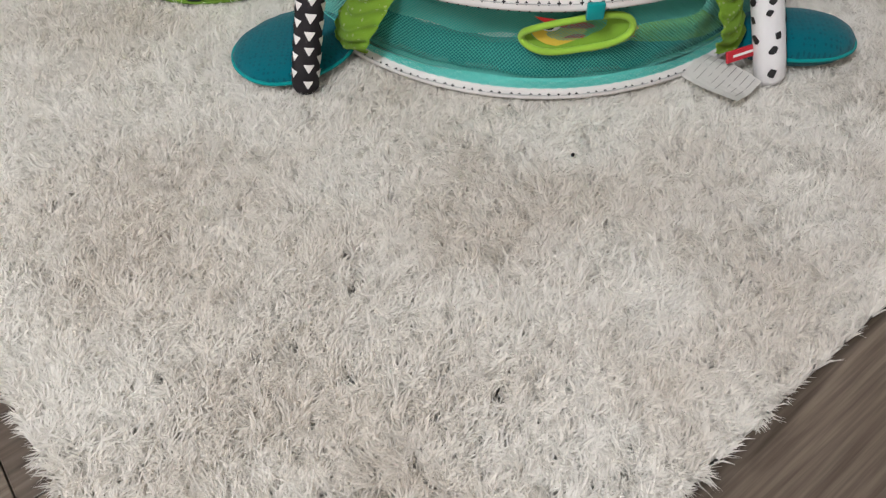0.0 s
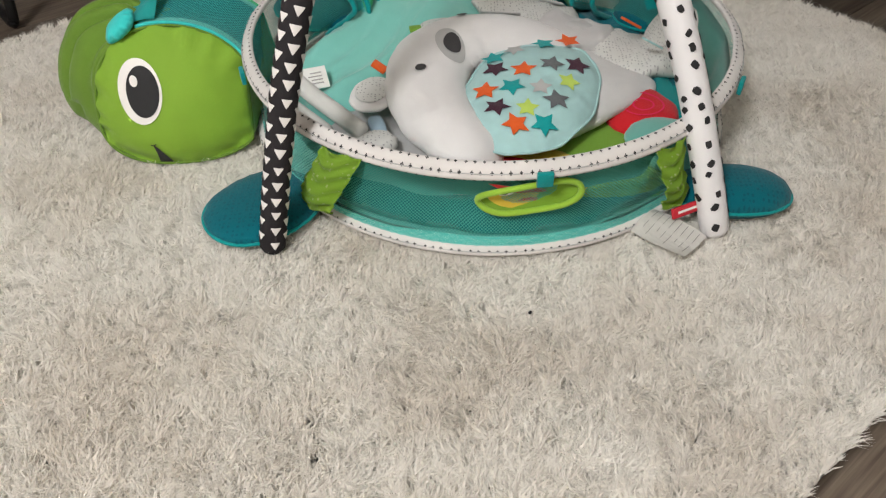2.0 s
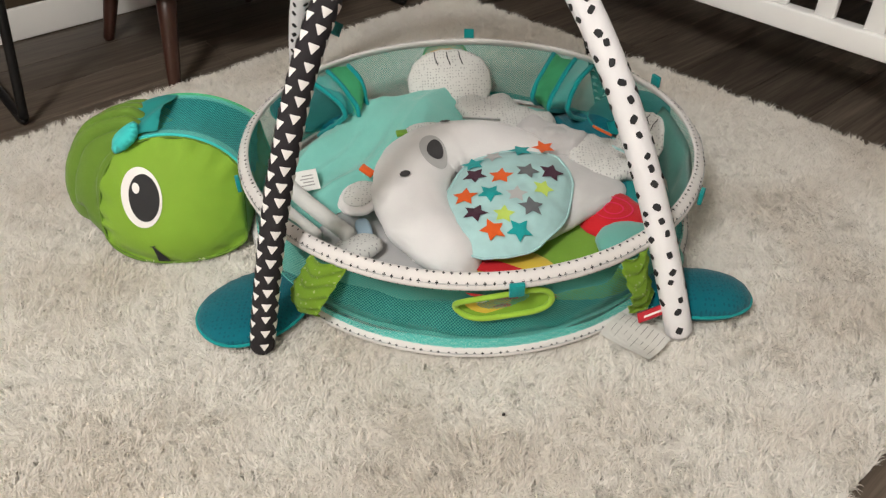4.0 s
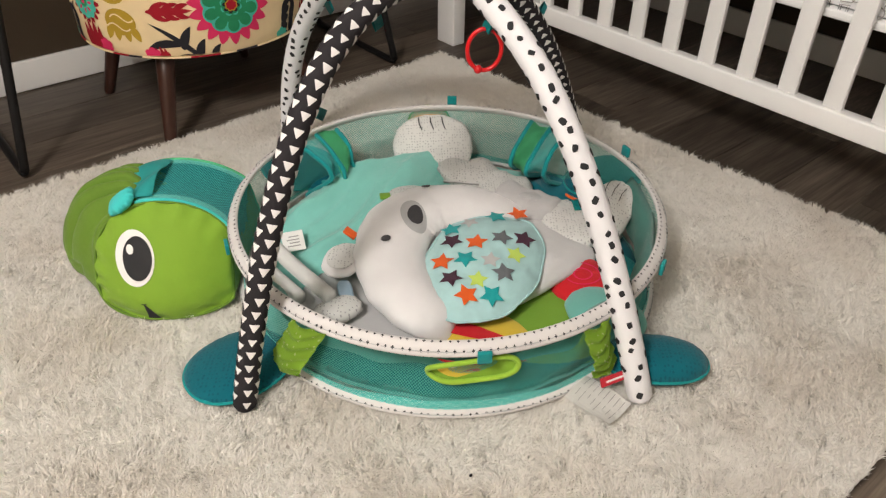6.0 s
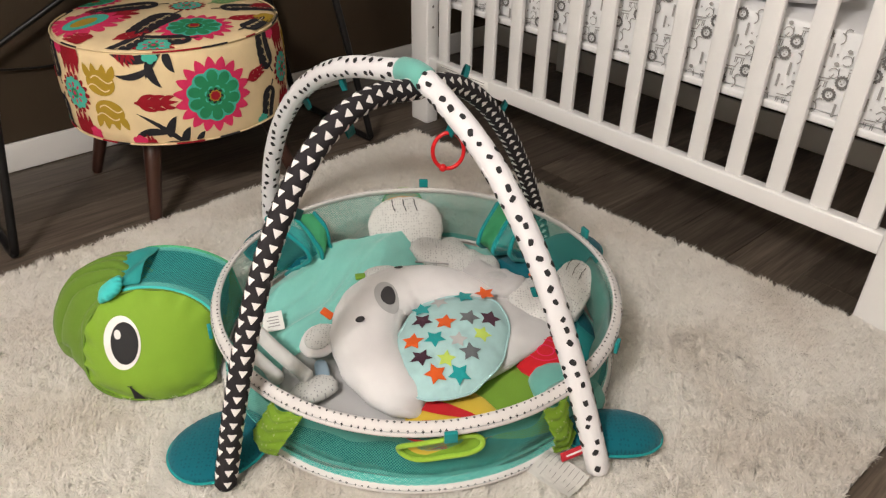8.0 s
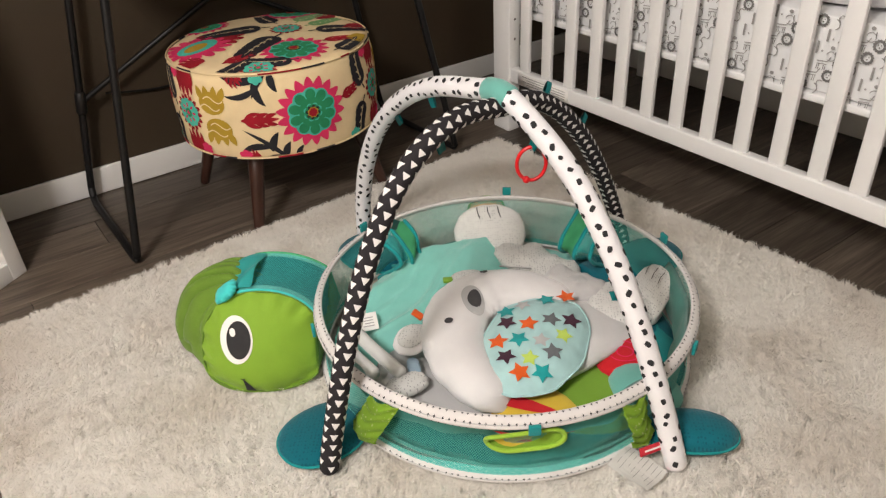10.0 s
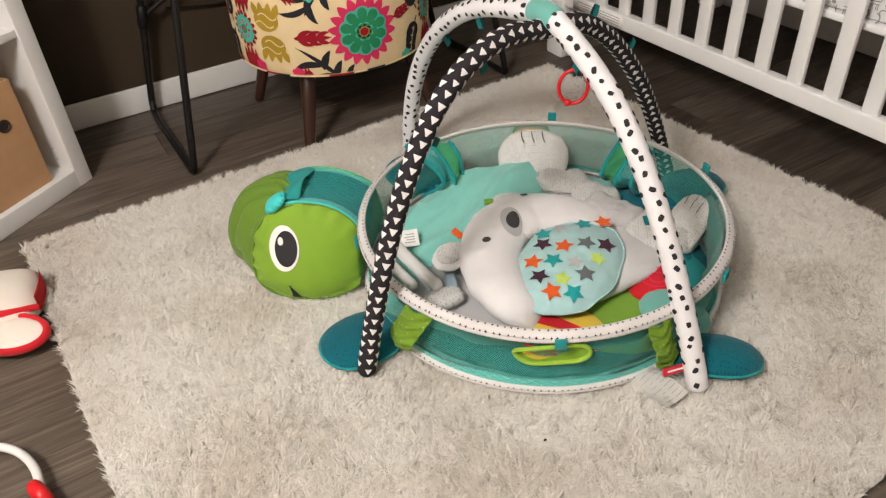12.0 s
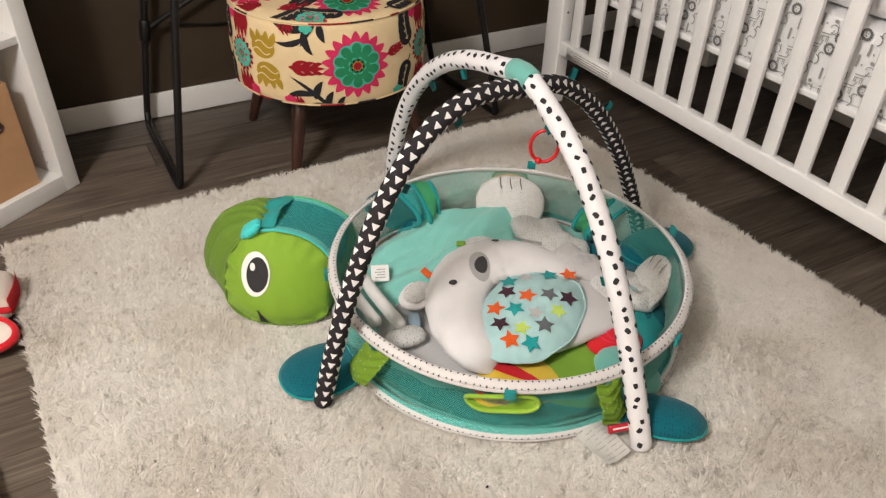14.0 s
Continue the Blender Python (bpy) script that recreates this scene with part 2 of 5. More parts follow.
LAMPGLASS = material("opal_glass", (0.85, 0.82, 0.76), 0.4, vary=0.02)


# ---------------------------------------------------------------- building helpers
def pieces(name, book, parent, label=""):
    """One printed motif in several colours: a single mesh with a slot for each colour."""
    me = bpy.data.meshes.new(name)
    verts, faces, slots = [], [], []
    for mat_name, bm in book.items():
        if bm.faces:
            bm.verts.index_update()
            base = len(verts)
            verts += [v.co[:] for v in bm.verts]
            faces += [[base + v.index for v in f.verts] for f in bm.faces]
            slots += [len(me.materials)] * len(bm.faces)
            me.materials.append(MATS[mat_name])
        bm.free()
    me.from_pydata(verts, [], faces)
    me.polygons.foreach_set("material_index", slots)
    me.update()
    ob = new(name, me)
    ob.parent = parent
    return tagged(ob, label)


def part(name, bm, mat, parent=None, label="", kind="", smooth=True):
    """Links a bmesh as one mesh object under a thing or part."""
    me = bpy.data.meshes.new(name)
    bmesh.ops.recalc_face_normals(bm, faces=bm.faces)
    bm.to_mesh(me)
    bm.free()
    for p in me.polygons:
        p.use_smooth = smooth
    me.materials.append(mat)
    ob = new(name, me)
    if parent:
        ob.parent = parent
    return tagged(ob, label, "", "", kind)


def thing(name, m, label, category, group="", kind=""):
    ob = new(name)
    ob.empty_display_size = 0.05
    ob.matrix_basis = m
    return tagged(ob, label, category, group, kind)


def box(bm, x0, y0, z0, x1, y1, z1, bevel=0.0, m=None):
    vs = bmesh.ops.create_cube(bm, size=1.0)["verts"]
    for v in vs:
        v.co = Vector(((x0 + x1) / 2 + v.co.x * (x1 - x0), (y0 + y1) / 2 + v.co.y * (y1 - y0), (z0 + z1) / 2 + v.co.z * (z1 - z0)))
    if bevel:
        edges = list({e for v in vs for e in v.link_edges})
        vs = list({v for f in bmesh.ops.bevel(bm, geom=edges, offset=bevel, segments=2, affect="EDGES", profile=0.6)["faces"] for v in f.verts} | {v for v in vs if v.is_valid})
    if m:
        bmesh.ops.transform(bm, matrix=m, verts=[v for v in vs if v.is_valid])
    return bm


def a_box(x0, y0, z0, x1, y1, z1, bevel=0.003, m=None):
    return box(bmesh.new(), x0, y0, z0, x1, y1, z1, bevel, m)


def grid(bm, f, nu, nv, close_u=False, close_v=False, uv=None):
    """A surface f(u, v) over 0..1; uv(u, v) in metres for woven patterns."""
    rows = [[bm.verts.new(f(i / nu, j / nv)) for j in range(nv if close_v else nv + 1)] for i in range(nu if close_u else nu + 1)]
    layer = bm.loops.layers.uv.verify() if uv else None
    for i in range(nu):
        for j in range(nv):
            q = (rows[i][j], rows[(i + 1) % len(rows)][j], rows[(i + 1) % len(rows)][(j + 1) % len(rows[0])], rows[i][(j + 1) % len(rows[0])])
            try:
                face = bm.faces.new(q)
            except ValueError:
                continue
            if uv:
                for loop, (a, b) in zip(face.loops, ((i, j), (i + 1, j), (i + 1, j + 1), (i, j + 1))):
                    loop[layer].uv = uv(a / nu, b / nv)
    return bm


class Sweep:
    """A line of points with turning frames; place(s, phi, r) is a point round it, s in 0..1."""

    def __init__(self, pts, closed=False):
        self.p, self.closed = [Vector(p) for p in pts], closed
        n = len(self.p)
        self.t = []
        for i in range(n):
            a, b = (self.p[i - 1], self.p[(i + 1) % n]) if closed else (self.p[max(i - 1, 0)], self.p[min(i + 1, n - 1)])
            self.t.append((b - a).normalized())
        up = Vector((0, 0, 1)) if abs(self.t[0].z) < 0.9 else Vector((0, 1, 0))
        x = (up - self.t[0] * up.dot(self.t[0])).normalized()
        self.x = [x]
        for i in range(1, n):
            x = (x - self.t[i] * x.dot(self.t[i])).normalized()
            self.x.append(x)
        self.length = sum((self.p[i + 1] - self.p[i]).length for i in range(n - 1)) + ((self.p[0] - self.p[-1]).length if closed else 0)

    def place(self, s, phi, r):
        n = len(self.p)
        k = (s % 1.0) * n if self.closed else min(max(s, 0), 1) * (n - 1)
        i = min(int(k), n - 1)
        j = (i + 1) % n if self.closed else min(i + 1, n - 1)
        f = k - i
        p, t, x = self.p[i].lerp(self.p[j], f), self.t[i].lerp(self.t[j], f).normalized(), self.x[i].lerp(self.x[j], f)
        x = (x - t * x.dot(t)).normalized()
        return p + r * (x * math.cos(phi) + t.cross(x) * math.sin(phi))


def tube(bm, sweep, r, seg=14, ends=True, taper=None):
    n = len(sweep.p)
    rr = lambda s: (r * taper(s) if taper else r)
    rings = []
    for i in range(n):
        s = i / n if sweep.closed else i / (n - 1)
        rings.append([bm.verts.new(sweep.place(s, 2 * math.pi * k / seg, rr(s))) for k in range(seg)])
    for i in range(n if sweep.closed else n - 1):
        a, b = rings[i], rings[(i + 1) % n]
        for k in range(seg):
            bm.faces.new((a[k], a[(k + 1) % seg], b[(k + 1) % seg], b[k]))
    if ends and not sweep.closed:
        for ring, i, sgn in ((rings[0], 0, -1), (rings[-1], n - 1, 1)):
            mid = [bm.verts.new(sweep.p[i] + sweep.t[i] * sgn * r * 0.45 + (v.co - sweep.p[i]) * 0.7) for v in ring]
            for k in range(seg):
                bm.faces.new((ring[k], ring[(k + 1) % seg], mid[(k + 1) % seg], mid[k]))
            bm.faces.new(mid)
    return bm


def pipe(points, r, seg=12, closed=False, taper=None):
    return tube(bmesh.new(), Sweep(points, closed), r, seg, taper=taper)


def bend(points, n=6):
    """A smooth line through a few points."""
    p = [Vector(q) for q in points]
    p = [2 * p[0] - p[1]] + p + [2 * p[-1] - p[-2]]
    out = []
    for i in range(1, len(p) - 2):
        a, b, c, d = p[i - 1:i + 3]
        for k in range(n):
            t = k / n
            out.append(0.5 * ((2 * b) + (c - a) * t + (2 * a - 5 * b + 4 * c - d) * t * t + (3 * b - a - 3 * c + d) * t ** 3))
    out.append(p[-2])
    return out


# flat printed shapes, laid onto a surface by place(x, y)
def patch(bm, outline, place, rings=2):
    cx, cy = sum(p[0] for p in outline) / len(outline), sum(p[1] for p in outline) / len(outline)
    mid = bm.verts.new(place(cx, cy))
    last = None
    for k in range(1, rings + 1):
        f = k / rings
        ring = [bm.verts.new(place(cx + (x - cx) * f, cy + (y - cy) * f)) for x, y in outline]
        for i in range(len(ring)):
            j = (i + 1) % len(ring)
            bm.faces.new((mid, ring[i], ring[j]) if last is None else (last[i], ring[i], ring[j], last[j]))
        last = ring


def ribbon(bm, line, widths, place):
    """A leaf or a stroke along a line of (x, y), with its width at each point."""
    left, right = [], []
    for i, (x, y) in enumerate(line):
        a, b = line[max(i - 1, 0)], line[min(i + 1, len(line) - 1)]
        dx, dy = b[0] - a[0], b[1] - a[1]
        d = math.hypot(dx, dy) or 1
        w = max(widths[i], 1e-4) / 2
        left.append(bm.verts.new(place(x - dy / d * w, y + dx / d * w)))
        right.append(bm.verts.new(place(x + dy / d * w, y - dx / d * w)))
    for i in range(len(line) - 1):
        bm.faces.new((left[i], left[i + 1], right[i + 1], right[i]))


def ellipse(cx, cy, rx, ry, n=24, turn=0.0):
    c, s = math.cos(radians(turn)), math.sin(radians(turn))
    return [(cx + rx * math.cos(a) * c - ry * math.sin(a) * s, cy + rx * math.cos(a) * s + ry * math.sin(a) * c) for a in (2 * math.pi * k / n for k in range(n))]


def petals(cx, cy, r, n, depth, turn=0.0, sharp=False):
    """A scalloped or pointed round outline."""
    out = []
    steps = n * 8
    for k in range(steps):
        a = 2 * math.pi * k / steps + turn
        f = abs(math.sin(a * n / 2 - turn * n / 2))
        q = (1 - depth) + depth * (1 - (1 - f) ** 1.1 if not sharp else f ** 0.8)
        out.append((cx + r * q * math.cos(a), cy + r * q * math.sin(a)))
    return out


def star(cx, cy, r, turn=0.0, inner=0.5):
    return [(cx + (r if k % 2 == 0 else r * inner) * math.cos(radians(turn) + math.pi * k / 5), cy + (r if k % 2 == 0 else r * inner) * math.sin(radians(turn) + math.pi * k / 5)) for k in range(10)]


def arc_line(x, y, heading, length, turn, n=10):
    """A bowed line that starts at (x, y); heading and turn in degrees."""
    out = [(x, y)]
    for k in range(n):
        a = radians(heading + turn * (k + 0.5) / n)
        x, y = x + length / n * math.cos(a), y + length / n * math.sin(a)
        out.append((x, y))
    return out


def leaf(bm, x, y, heading, length, turn, width, place):
    line = arc_line(x, y, heading, length, turn)
    ribbon(bm, line, [width * math.sin(math.pi * min(0.04 + 0.96 * (k / (len(line) - 1)) ** 0.8, 1)) ** 0.8 for k in range(len(line))], place)


def stroke(bm, line, width, place):
    ribbon(bm, line, [width] * len(line), place)


def pillow(bm, cx, cy, rx, ry, h, z0=0.0, turn=0.0, power=2.0, n=36, rings=9, pucker=0.0):
    """A stuffed round cushion, flatter below, with a seam at mid height and puckers along it."""
    c, s = math.cos(radians(turn)), math.sin(radians(turn))

    def f(u, v):
        a, b = 2 * math.pi * u, math.pi * (v - 0.5)
        q = math.cos(b) ** 0.75 if abs(math.cos(b)) > 1e-6 else 0.0
        ca, sa = math.cos(a), math.sin(a)
        sup = (abs(ca) ** power + abs(sa) ** power) ** (-1 / power)
        w = 1 + pucker * math.sin(a * 17 + 3 * math.sin(a * 3)) * math.cos(b) ** 4
        x, y = rx * ca * sup * q * w, ry * sa * sup * q * w
        z = h * (0.5 + 0.5 * math.sin(b)) if b > 0 else h * (0.5 + 0.5 * math.sin(b) * 0.96)
        return (cx + x * c - y * s, cy + x * s + y * c, z0 + z)

    grid(bm, f, n, rings * 2, close_u=True, uv=lambda u, v: f(u, v)[:2])
    bmesh.ops.remove_doubles(bm, verts=bm.verts, dist=1e-5)
    return bm

# ---------------------------------------------------------------- the room
X0, X1, Y0, Y1, H = -1.25, 2.66, -1.55, 2.17, 2.44


def wall(name, x0, y0, x1, y1, mat, label):
    return tagged(part(name, a_box(x0, y0, -0.05, x1, y1, H, 0), mat, smooth=False), label, "wall", kind="structure")


wall("wall_north", X0 - 0.12, Y1, X1 + 0.12, Y1 + 0.12, BROWN, "dark brown painted wall with a white baseboard")
wall("wall_east", X1, Y0, X1 + 0.12, Y1, BROWN, "dark brown painted wall behind the crib")
wall("wall_west", X0 - 0.12, Y0, X0, Y1, BEIGE, "plain pale painted side wall")
wall("wall_south", X0 - 0.12, Y0 - 0.12, X1 + 0.12, Y0, BEIGE, "plain pale painted wall")
tagged(part("ceiling", a_box(X0 - 0.12, Y0 - 0.12, H, X1 + 0.12, Y1 + 0.12, H + 0.1, 0), CEIL, smooth=False), "plain white painted ceiling", "ceiling", kind="structure")


def baseboard(name, x0, y0, x1, y1):
    bm = bmesh.new()
    box(bm, x0, y0, 0.002, x1, y1, 0.080, 0.003)
    return tagged(part(name, bm, TRIM), "white painted baseboard, slightly scuffed", "baseboard", kind="structure")


baseboard("baseboard", X0, Y1 - 0.013, X1, Y1 - 0.001)
baseboard("baseboard", X1 - 0.013, Y0, X1 - 0.001, Y1 - 0.014)
baseboard("baseboard", X0 + 0.001, Y0, X0 + 0.013, Y1 - 0.014)

# pendant lamp
lamp = thing("pendant_lamp", pose(LAMP[0], LAMP[1], H), "round opal glass pendant lamp on a thin rod", "lamp")
part("ceiling_rose", tube(bmesh.new(), Sweep([(0, 0, -0.02), (0, 0, -0.001)]), 0.06, 32), CEIL, lamp)
part("rod", pipe([(0, 0, -0.02), (0, 0, -0.36)], 0.006, 10), STEEL, lamp)
bm = bmesh.new()
grid(bm, lambda u, v: (0.17 * math.cos(2 * math.pi * u) * math.sin(v * 1.45 + 0.05), 0.17 * math.sin(2 * math.pi * u) * math.sin(v * 1.45 + 0.05), -0.42 + 0.06 * math.cos(v * 1.45 + 0.05)), 32, 8, close_u=True)
part("opal_shade", bm, LAMPGLASS, lamp)

# ---------------------------------------------------------------- crib
CX, CY0, CY1 = 1.90, 0.30, 1.775     # front face, length along y
crib = thing("crib", pose(CX, CY0, 0), "white lacquered wooden crib with upright slats", "crib")
CL, CD = CY1 - CY0, 0.74
for y in (0.0, CL - 0.075):
    for x in (0.0, CD - 0.045):
        bm = a_box(x, y, 0.0, x + 0.045, y + 0.075, 0.92, 0.004)
        post = part("post", bm, CRIBW, crib)
        if x == 0.0:
            for z in (0.30, 0.36, 0.42, 0.48, 0.54):
                bm = bmesh.new()
                patch(bm, ellipse(0, z, 0.004, 0.004, 10), lambda a, b: (x + 0.0225 + a, y - 0.0008, b), 1)
                part("peg_hole", bm, INK, post, "dark drilled peg hole")
for x in (0.006, CD - 0.039):
    part("bottom_rail", a_box(x, 0.075, 0.168, x + 0.03, CL - 0.075, 0.212, 0.004), CRIBW, crib)
    part("top_rail", a_box(x, 0.075, 0.85, x + 0.03, CL - 0.075, 0.92, 0.006), CRIBW, crib)
    for k in range(14):
        y = 1.646 - 0.0949 * k - CY0 - 0.019
        part("slat", a_box(x + 0.008, y, 0.2118, x + 0.022, y + 0.038, 0.851, 0.003), CRIBW, crib)
for y in (0.02, CL - 0.045):
    part("end_panel", a_box(0.0455, y, 0.33, CD - 0.0455, y + 0.022, 0.85, 0.002), CRIBW, crib)
part("mattress_support", a_box(0.05, 0.08, 0.361, CD - 0.05, CL - 0.08, 0.378, 0.004), CRIBW, crib)
sticker = part("sticker", a_box(0.0035, CL - 0.33, 0.173, 0.0058, CL - 0.115, 0.207, 0), PAPER, crib, "pale printed warning sticker")
bm = bmesh.new()
for k in range(4):
    stroke(bm, [(CL - 0.32, 0.201 - 0.0074 * k), (CL - 0.135 - 0.02 * (k % 2), 0.201 - 0.0074 * k)], 0.0022, lambda a, b: (0.0028, a, b))
part("print_bar", bm, INK_LIGHT, sticker)

# mattress with printed sheet, on the support
MX0, MY0, MY1, MZ0, MZ1 = CX + 0.062, CY0 + 0.085, CY1 - 0.085, 0.378, 0.545
mattress = thing("mattress", pose(MX0, MY0, MZ0), "crib mattress in a white sheet with grey animal drawings", "mattress")
bm = bmesh.new()
box(bm, 0, 0, 0, CD - 0.13, MY1 - MY0, MZ1 - MZ0, 0.018)
bmesh.ops.subdivide_edges(bm, edges=bm.edges, cuts=3, use_grid_fill=True)
for v in bm.verts:
    q = noise.noise(v.co * 9) * 0.004
    v.co += Vector((q, q, q * 0.6))
sheet = part("fitted_sheet", bm, SHEET, mattress)
lion, light = bmesh.new(), bmesh.new()
rnd = random.Random(4)
onside = lambda a, b: (-0.0065, MY1 - MY0 - a, b)
for col in range(39):
    for row in range(6):
        a, b = 0.02 + col * 0.0350 + (0.0175 if row % 2 else 0), 0.016 + row * 0.0275
        if b > MZ1 - MZ0 - 0.012 or a > MY1 - MY0 - 0.03:
            continue
        kind_of = (col * 2 + row * 3) % 5
        if kind_of == 0:
            out, inn = petals(a, b, 0.0138, 14, 0.16), ellipse(a, b, 0.0075, 0.0075, 14 * 8)
            ring_o, ring_i = [lion.verts.new(onside(*p)) for p in out], [lion.verts.new(onside(*p)) for p in inn]
            for i in range(len(ring_o)):
                j = (i + 1) % len(ring_o)
                lion.faces.new((ring_o[i], ring_o[j], ring_i[j], ring_i[i]))
            for dx in (-0.003, 0.003):
                patch(lion, ellipse(a + dx, b + 0.002, 0.0011, 0.0014, 8), onside, 1)
            patch(lion, ellipse(a, b - 0.003, 0.002, 0.0014, 8), onside, 1)
        elif kind_of == 1:
            stroke(light, arc_line(a - 0.012, b - 0.012, 80, 0.05, -300, 16), 0.0017, onside)
            patch(light, ellipse(a - 0.002, b + 0.004, 0.005, 0.004, 12), onside, 1)
            stroke(lion, [(a + 0.006, b - 0.013), (a + 0.006, b - 0.002)], 0.0016, onside)
        elif kind_of == 2:
            stroke(light, arc_line(a - 0.006, b - 0.014, 20, 0.028, 150, 12), 0.0024, onside)
            stroke(light, arc_line(a + 0.001, b + 0.002, 150, 0.024, -190, 12), 0.0024, onside)
        elif kind_of == 3:
            stroke(light, [(a - 0.012, b), (a + 0.010, b + 0.002), (a + 0.016, b + 0.013)], 0.0020, onside)
            stroke(light, [(a - 0.012, b - 0.006), (a + 0.010, b - 0.004)], 0.0016, onside)
            for dx in (-0.010, -0.006, 0.004, 0.008):
                stroke(lion, [(a + dx, b - 0.006), (a + dx - 0.001, b - 0.017)], 0.0013, onside)
        else:
            stroke(light, [(a, b - 0.013), (a + 0.001, b + 0.013)], 0.005, onside)
            patch(light, star(a + 0.012, b - 0.006, 0.003, 20), onside, 1)
part("lion_print", lion, INK, sheet, "dark grey printed lion faces", "stuff")
part("line_print", light, INK_LIGHT, sheet, "thin grey line drawings of animals", "stuff")

# soft toy cushion on the mattress
toy = thing("crib_cushion", pose(MX0 + 0.085, 0.90, MZ1 - 0.001, 0, 0, 2), "white toy cushion with orange, aqua and black printed animals", "cushion")
bm = bmesh.new()
pillow(bm, 0, 0, 0.07, 0.30, 0.095, 0, 0, 3.0, 40, 8, 0.02)
cushion = part("cushion_cover", bm, WHITECLOTH, toy)


def on_cushion(a, b):
    """a along the cushion, b up its side, a little proud of the cover."""
    b = 0.006 + 0.60 * b
    return (-0.073 * math.sqrt(max(0.0, 1 - ((b - 0.055) / 0.058) ** 2)) * (1 - abs(a / 0.31) ** 4) - 0.0022, a, b)


for name, mat, shapes in (("aqua_print", STARBASE, [(0.166, 0.050, 0.012, 0.018)]), ("orange_print", ORANGE, [(0.185, 0.030, 0.018, 0.0045), (0.005, 0.035, 0.016, 0.014)]), ("grey_print", PLUSHBODY, [(0.095, 0.045, 0.038, 0.026)]), ("black_print", BLACKINK, [(0.285, 0.045, 0.003, 0.009), (0.272, 0.040, 0.003, 0.007)]), ("yellow_print", YELLOW, [(0.080, 0.088, 0.026, 0.008)])):
    for a, b, ra, rb in shapes:
        bm = bmesh.new()
        patch(bm, ellipse(a, b, ra, rb, 18), on_cushion, 2)
        part(name, bm, mat, cushion)
bm = bmesh.new()
for k in range(9):
    patch(bm, ellipse(0.20 + 0.008 * (k % 3), 0.070 + 0.007 * (k // 3), 0.0016, 0.0024, 8), on_cushion, 1)
bm2 = bmesh.new()
patch(bm2, ellipse(0.070, 0.040, 0.009, 0.013, 18), lambda a, b: tuple(Vector(on_cushion(a, b)) - Vector((0.0012, 0, 0))), 2)
part("nose_print", bm2, BLACKINK, cushion)
part("freckle_print", bm, BLACKINK, cushion, kind="stuff")

# ---------------------------------------------------------------- black metal table behind the stool
table = thing("metal_table", pose(1.187, 1.91, 0), "slim black metal side table with sled legs and crossed braces", "table")
for sx in (-1, 1):
    foot, top = sx * 0.495, sx * 0.365
    at = lambda z: foot + (top - foot) * z / 0.74
    pts = bend([(at(0.73), 0.20, 0.73), (at(0.40), 0.205, 0.40), (at(0.09), 0.212, 0.09), (at(0.035), 0.205, 0.035), (at(0.012), 0.17, 0.012), (at(0.012), 0.0, 0.012), (at(0.012), -0.185, 0.012), (at(0.022), -0.208, 0.022), (at(0.06), -0.212, 0.06), (at(0.40), -0.18, 0.40), (at(0.73), -0.15, 0.73)], 5)
    leg = part("sled_leg", pipe(pts, 0.0098, 12), STEEL, table)
    for y in (-0.17, 0.17):
        part("glide", pipe([(foot, y - 0.02, 0.007), (foot, y + 0.02, 0.007)], 0.007, 10), STEEL, leg)
    part("brace", pipe([(at(0.29), 0.206, 0.29), (-at(0.70), 0.20, 0.70)], 0.0075, 10), STEEL, table)
    part("brace_clip", pipe([(at(0.265), 0.207, 0.265), (at(0.315), 0.206, 0.315)], 0.0145, 12), STEEL, table)
part("table_top", a_box(-0.44, -0.18, 0.735, 0.44, 0.235, 0.757, 0.004), STEEL, table)
part("cable", pipe(bend([(-0.37, 0.236, 0.29), (-0.30, 0.244, 0.275), (-0.20, 0.246, 0.265), (-0.05, 0.246, 0.28), (0.05, 0.245, 0.31)]), 0.003, 8), STEEL, table, "thin dark cable")

# ---------------------------------------------------------------- upholstered stool
SX, SY, SR, SZ0, SZ1 = 1.185, 1.825, 0.262, 0.212, 0.428
stool = thing("stool", pose(SX, SY, 0), "round stool in cream fabric with bright printed flowers, dark wood legs", "stool")


def seat_top(r):
    return SZ1 + 0.014 * (1 - (r / SR) ** 3.0) - 0.004 * max(0, (r / SR - 0.95) / 0.05)


bm = bmesh.new()


def seat_f(u, v):
    a = 2 * math.pi * u
    if v < 0.5:
        r = SR * 0.985 * (v / 0.5)
        return (r * math.cos(a), r * math.sin(a), seat_top(r))
    w = (v - 0.5) / 0.5
    z = SZ1 - 0.006 - w * (SZ1 - 0.006 - SZ0)
    r = SR + 0.006 * math.sin(math.pi * w) - 0.004 * (1 - min(1, w * 8)) - 0.004 * max(0, (w - 0.93) / 0.07)
    return (r * math.cos(a), r * math.sin(a), z)


grid(bm, seat_f, 72, 28, close_u=True)
bmesh.ops.remove_doubles(bm, verts=bm.verts, dist=1e-5)
seat = part("seat", bm, CREAM, stool)
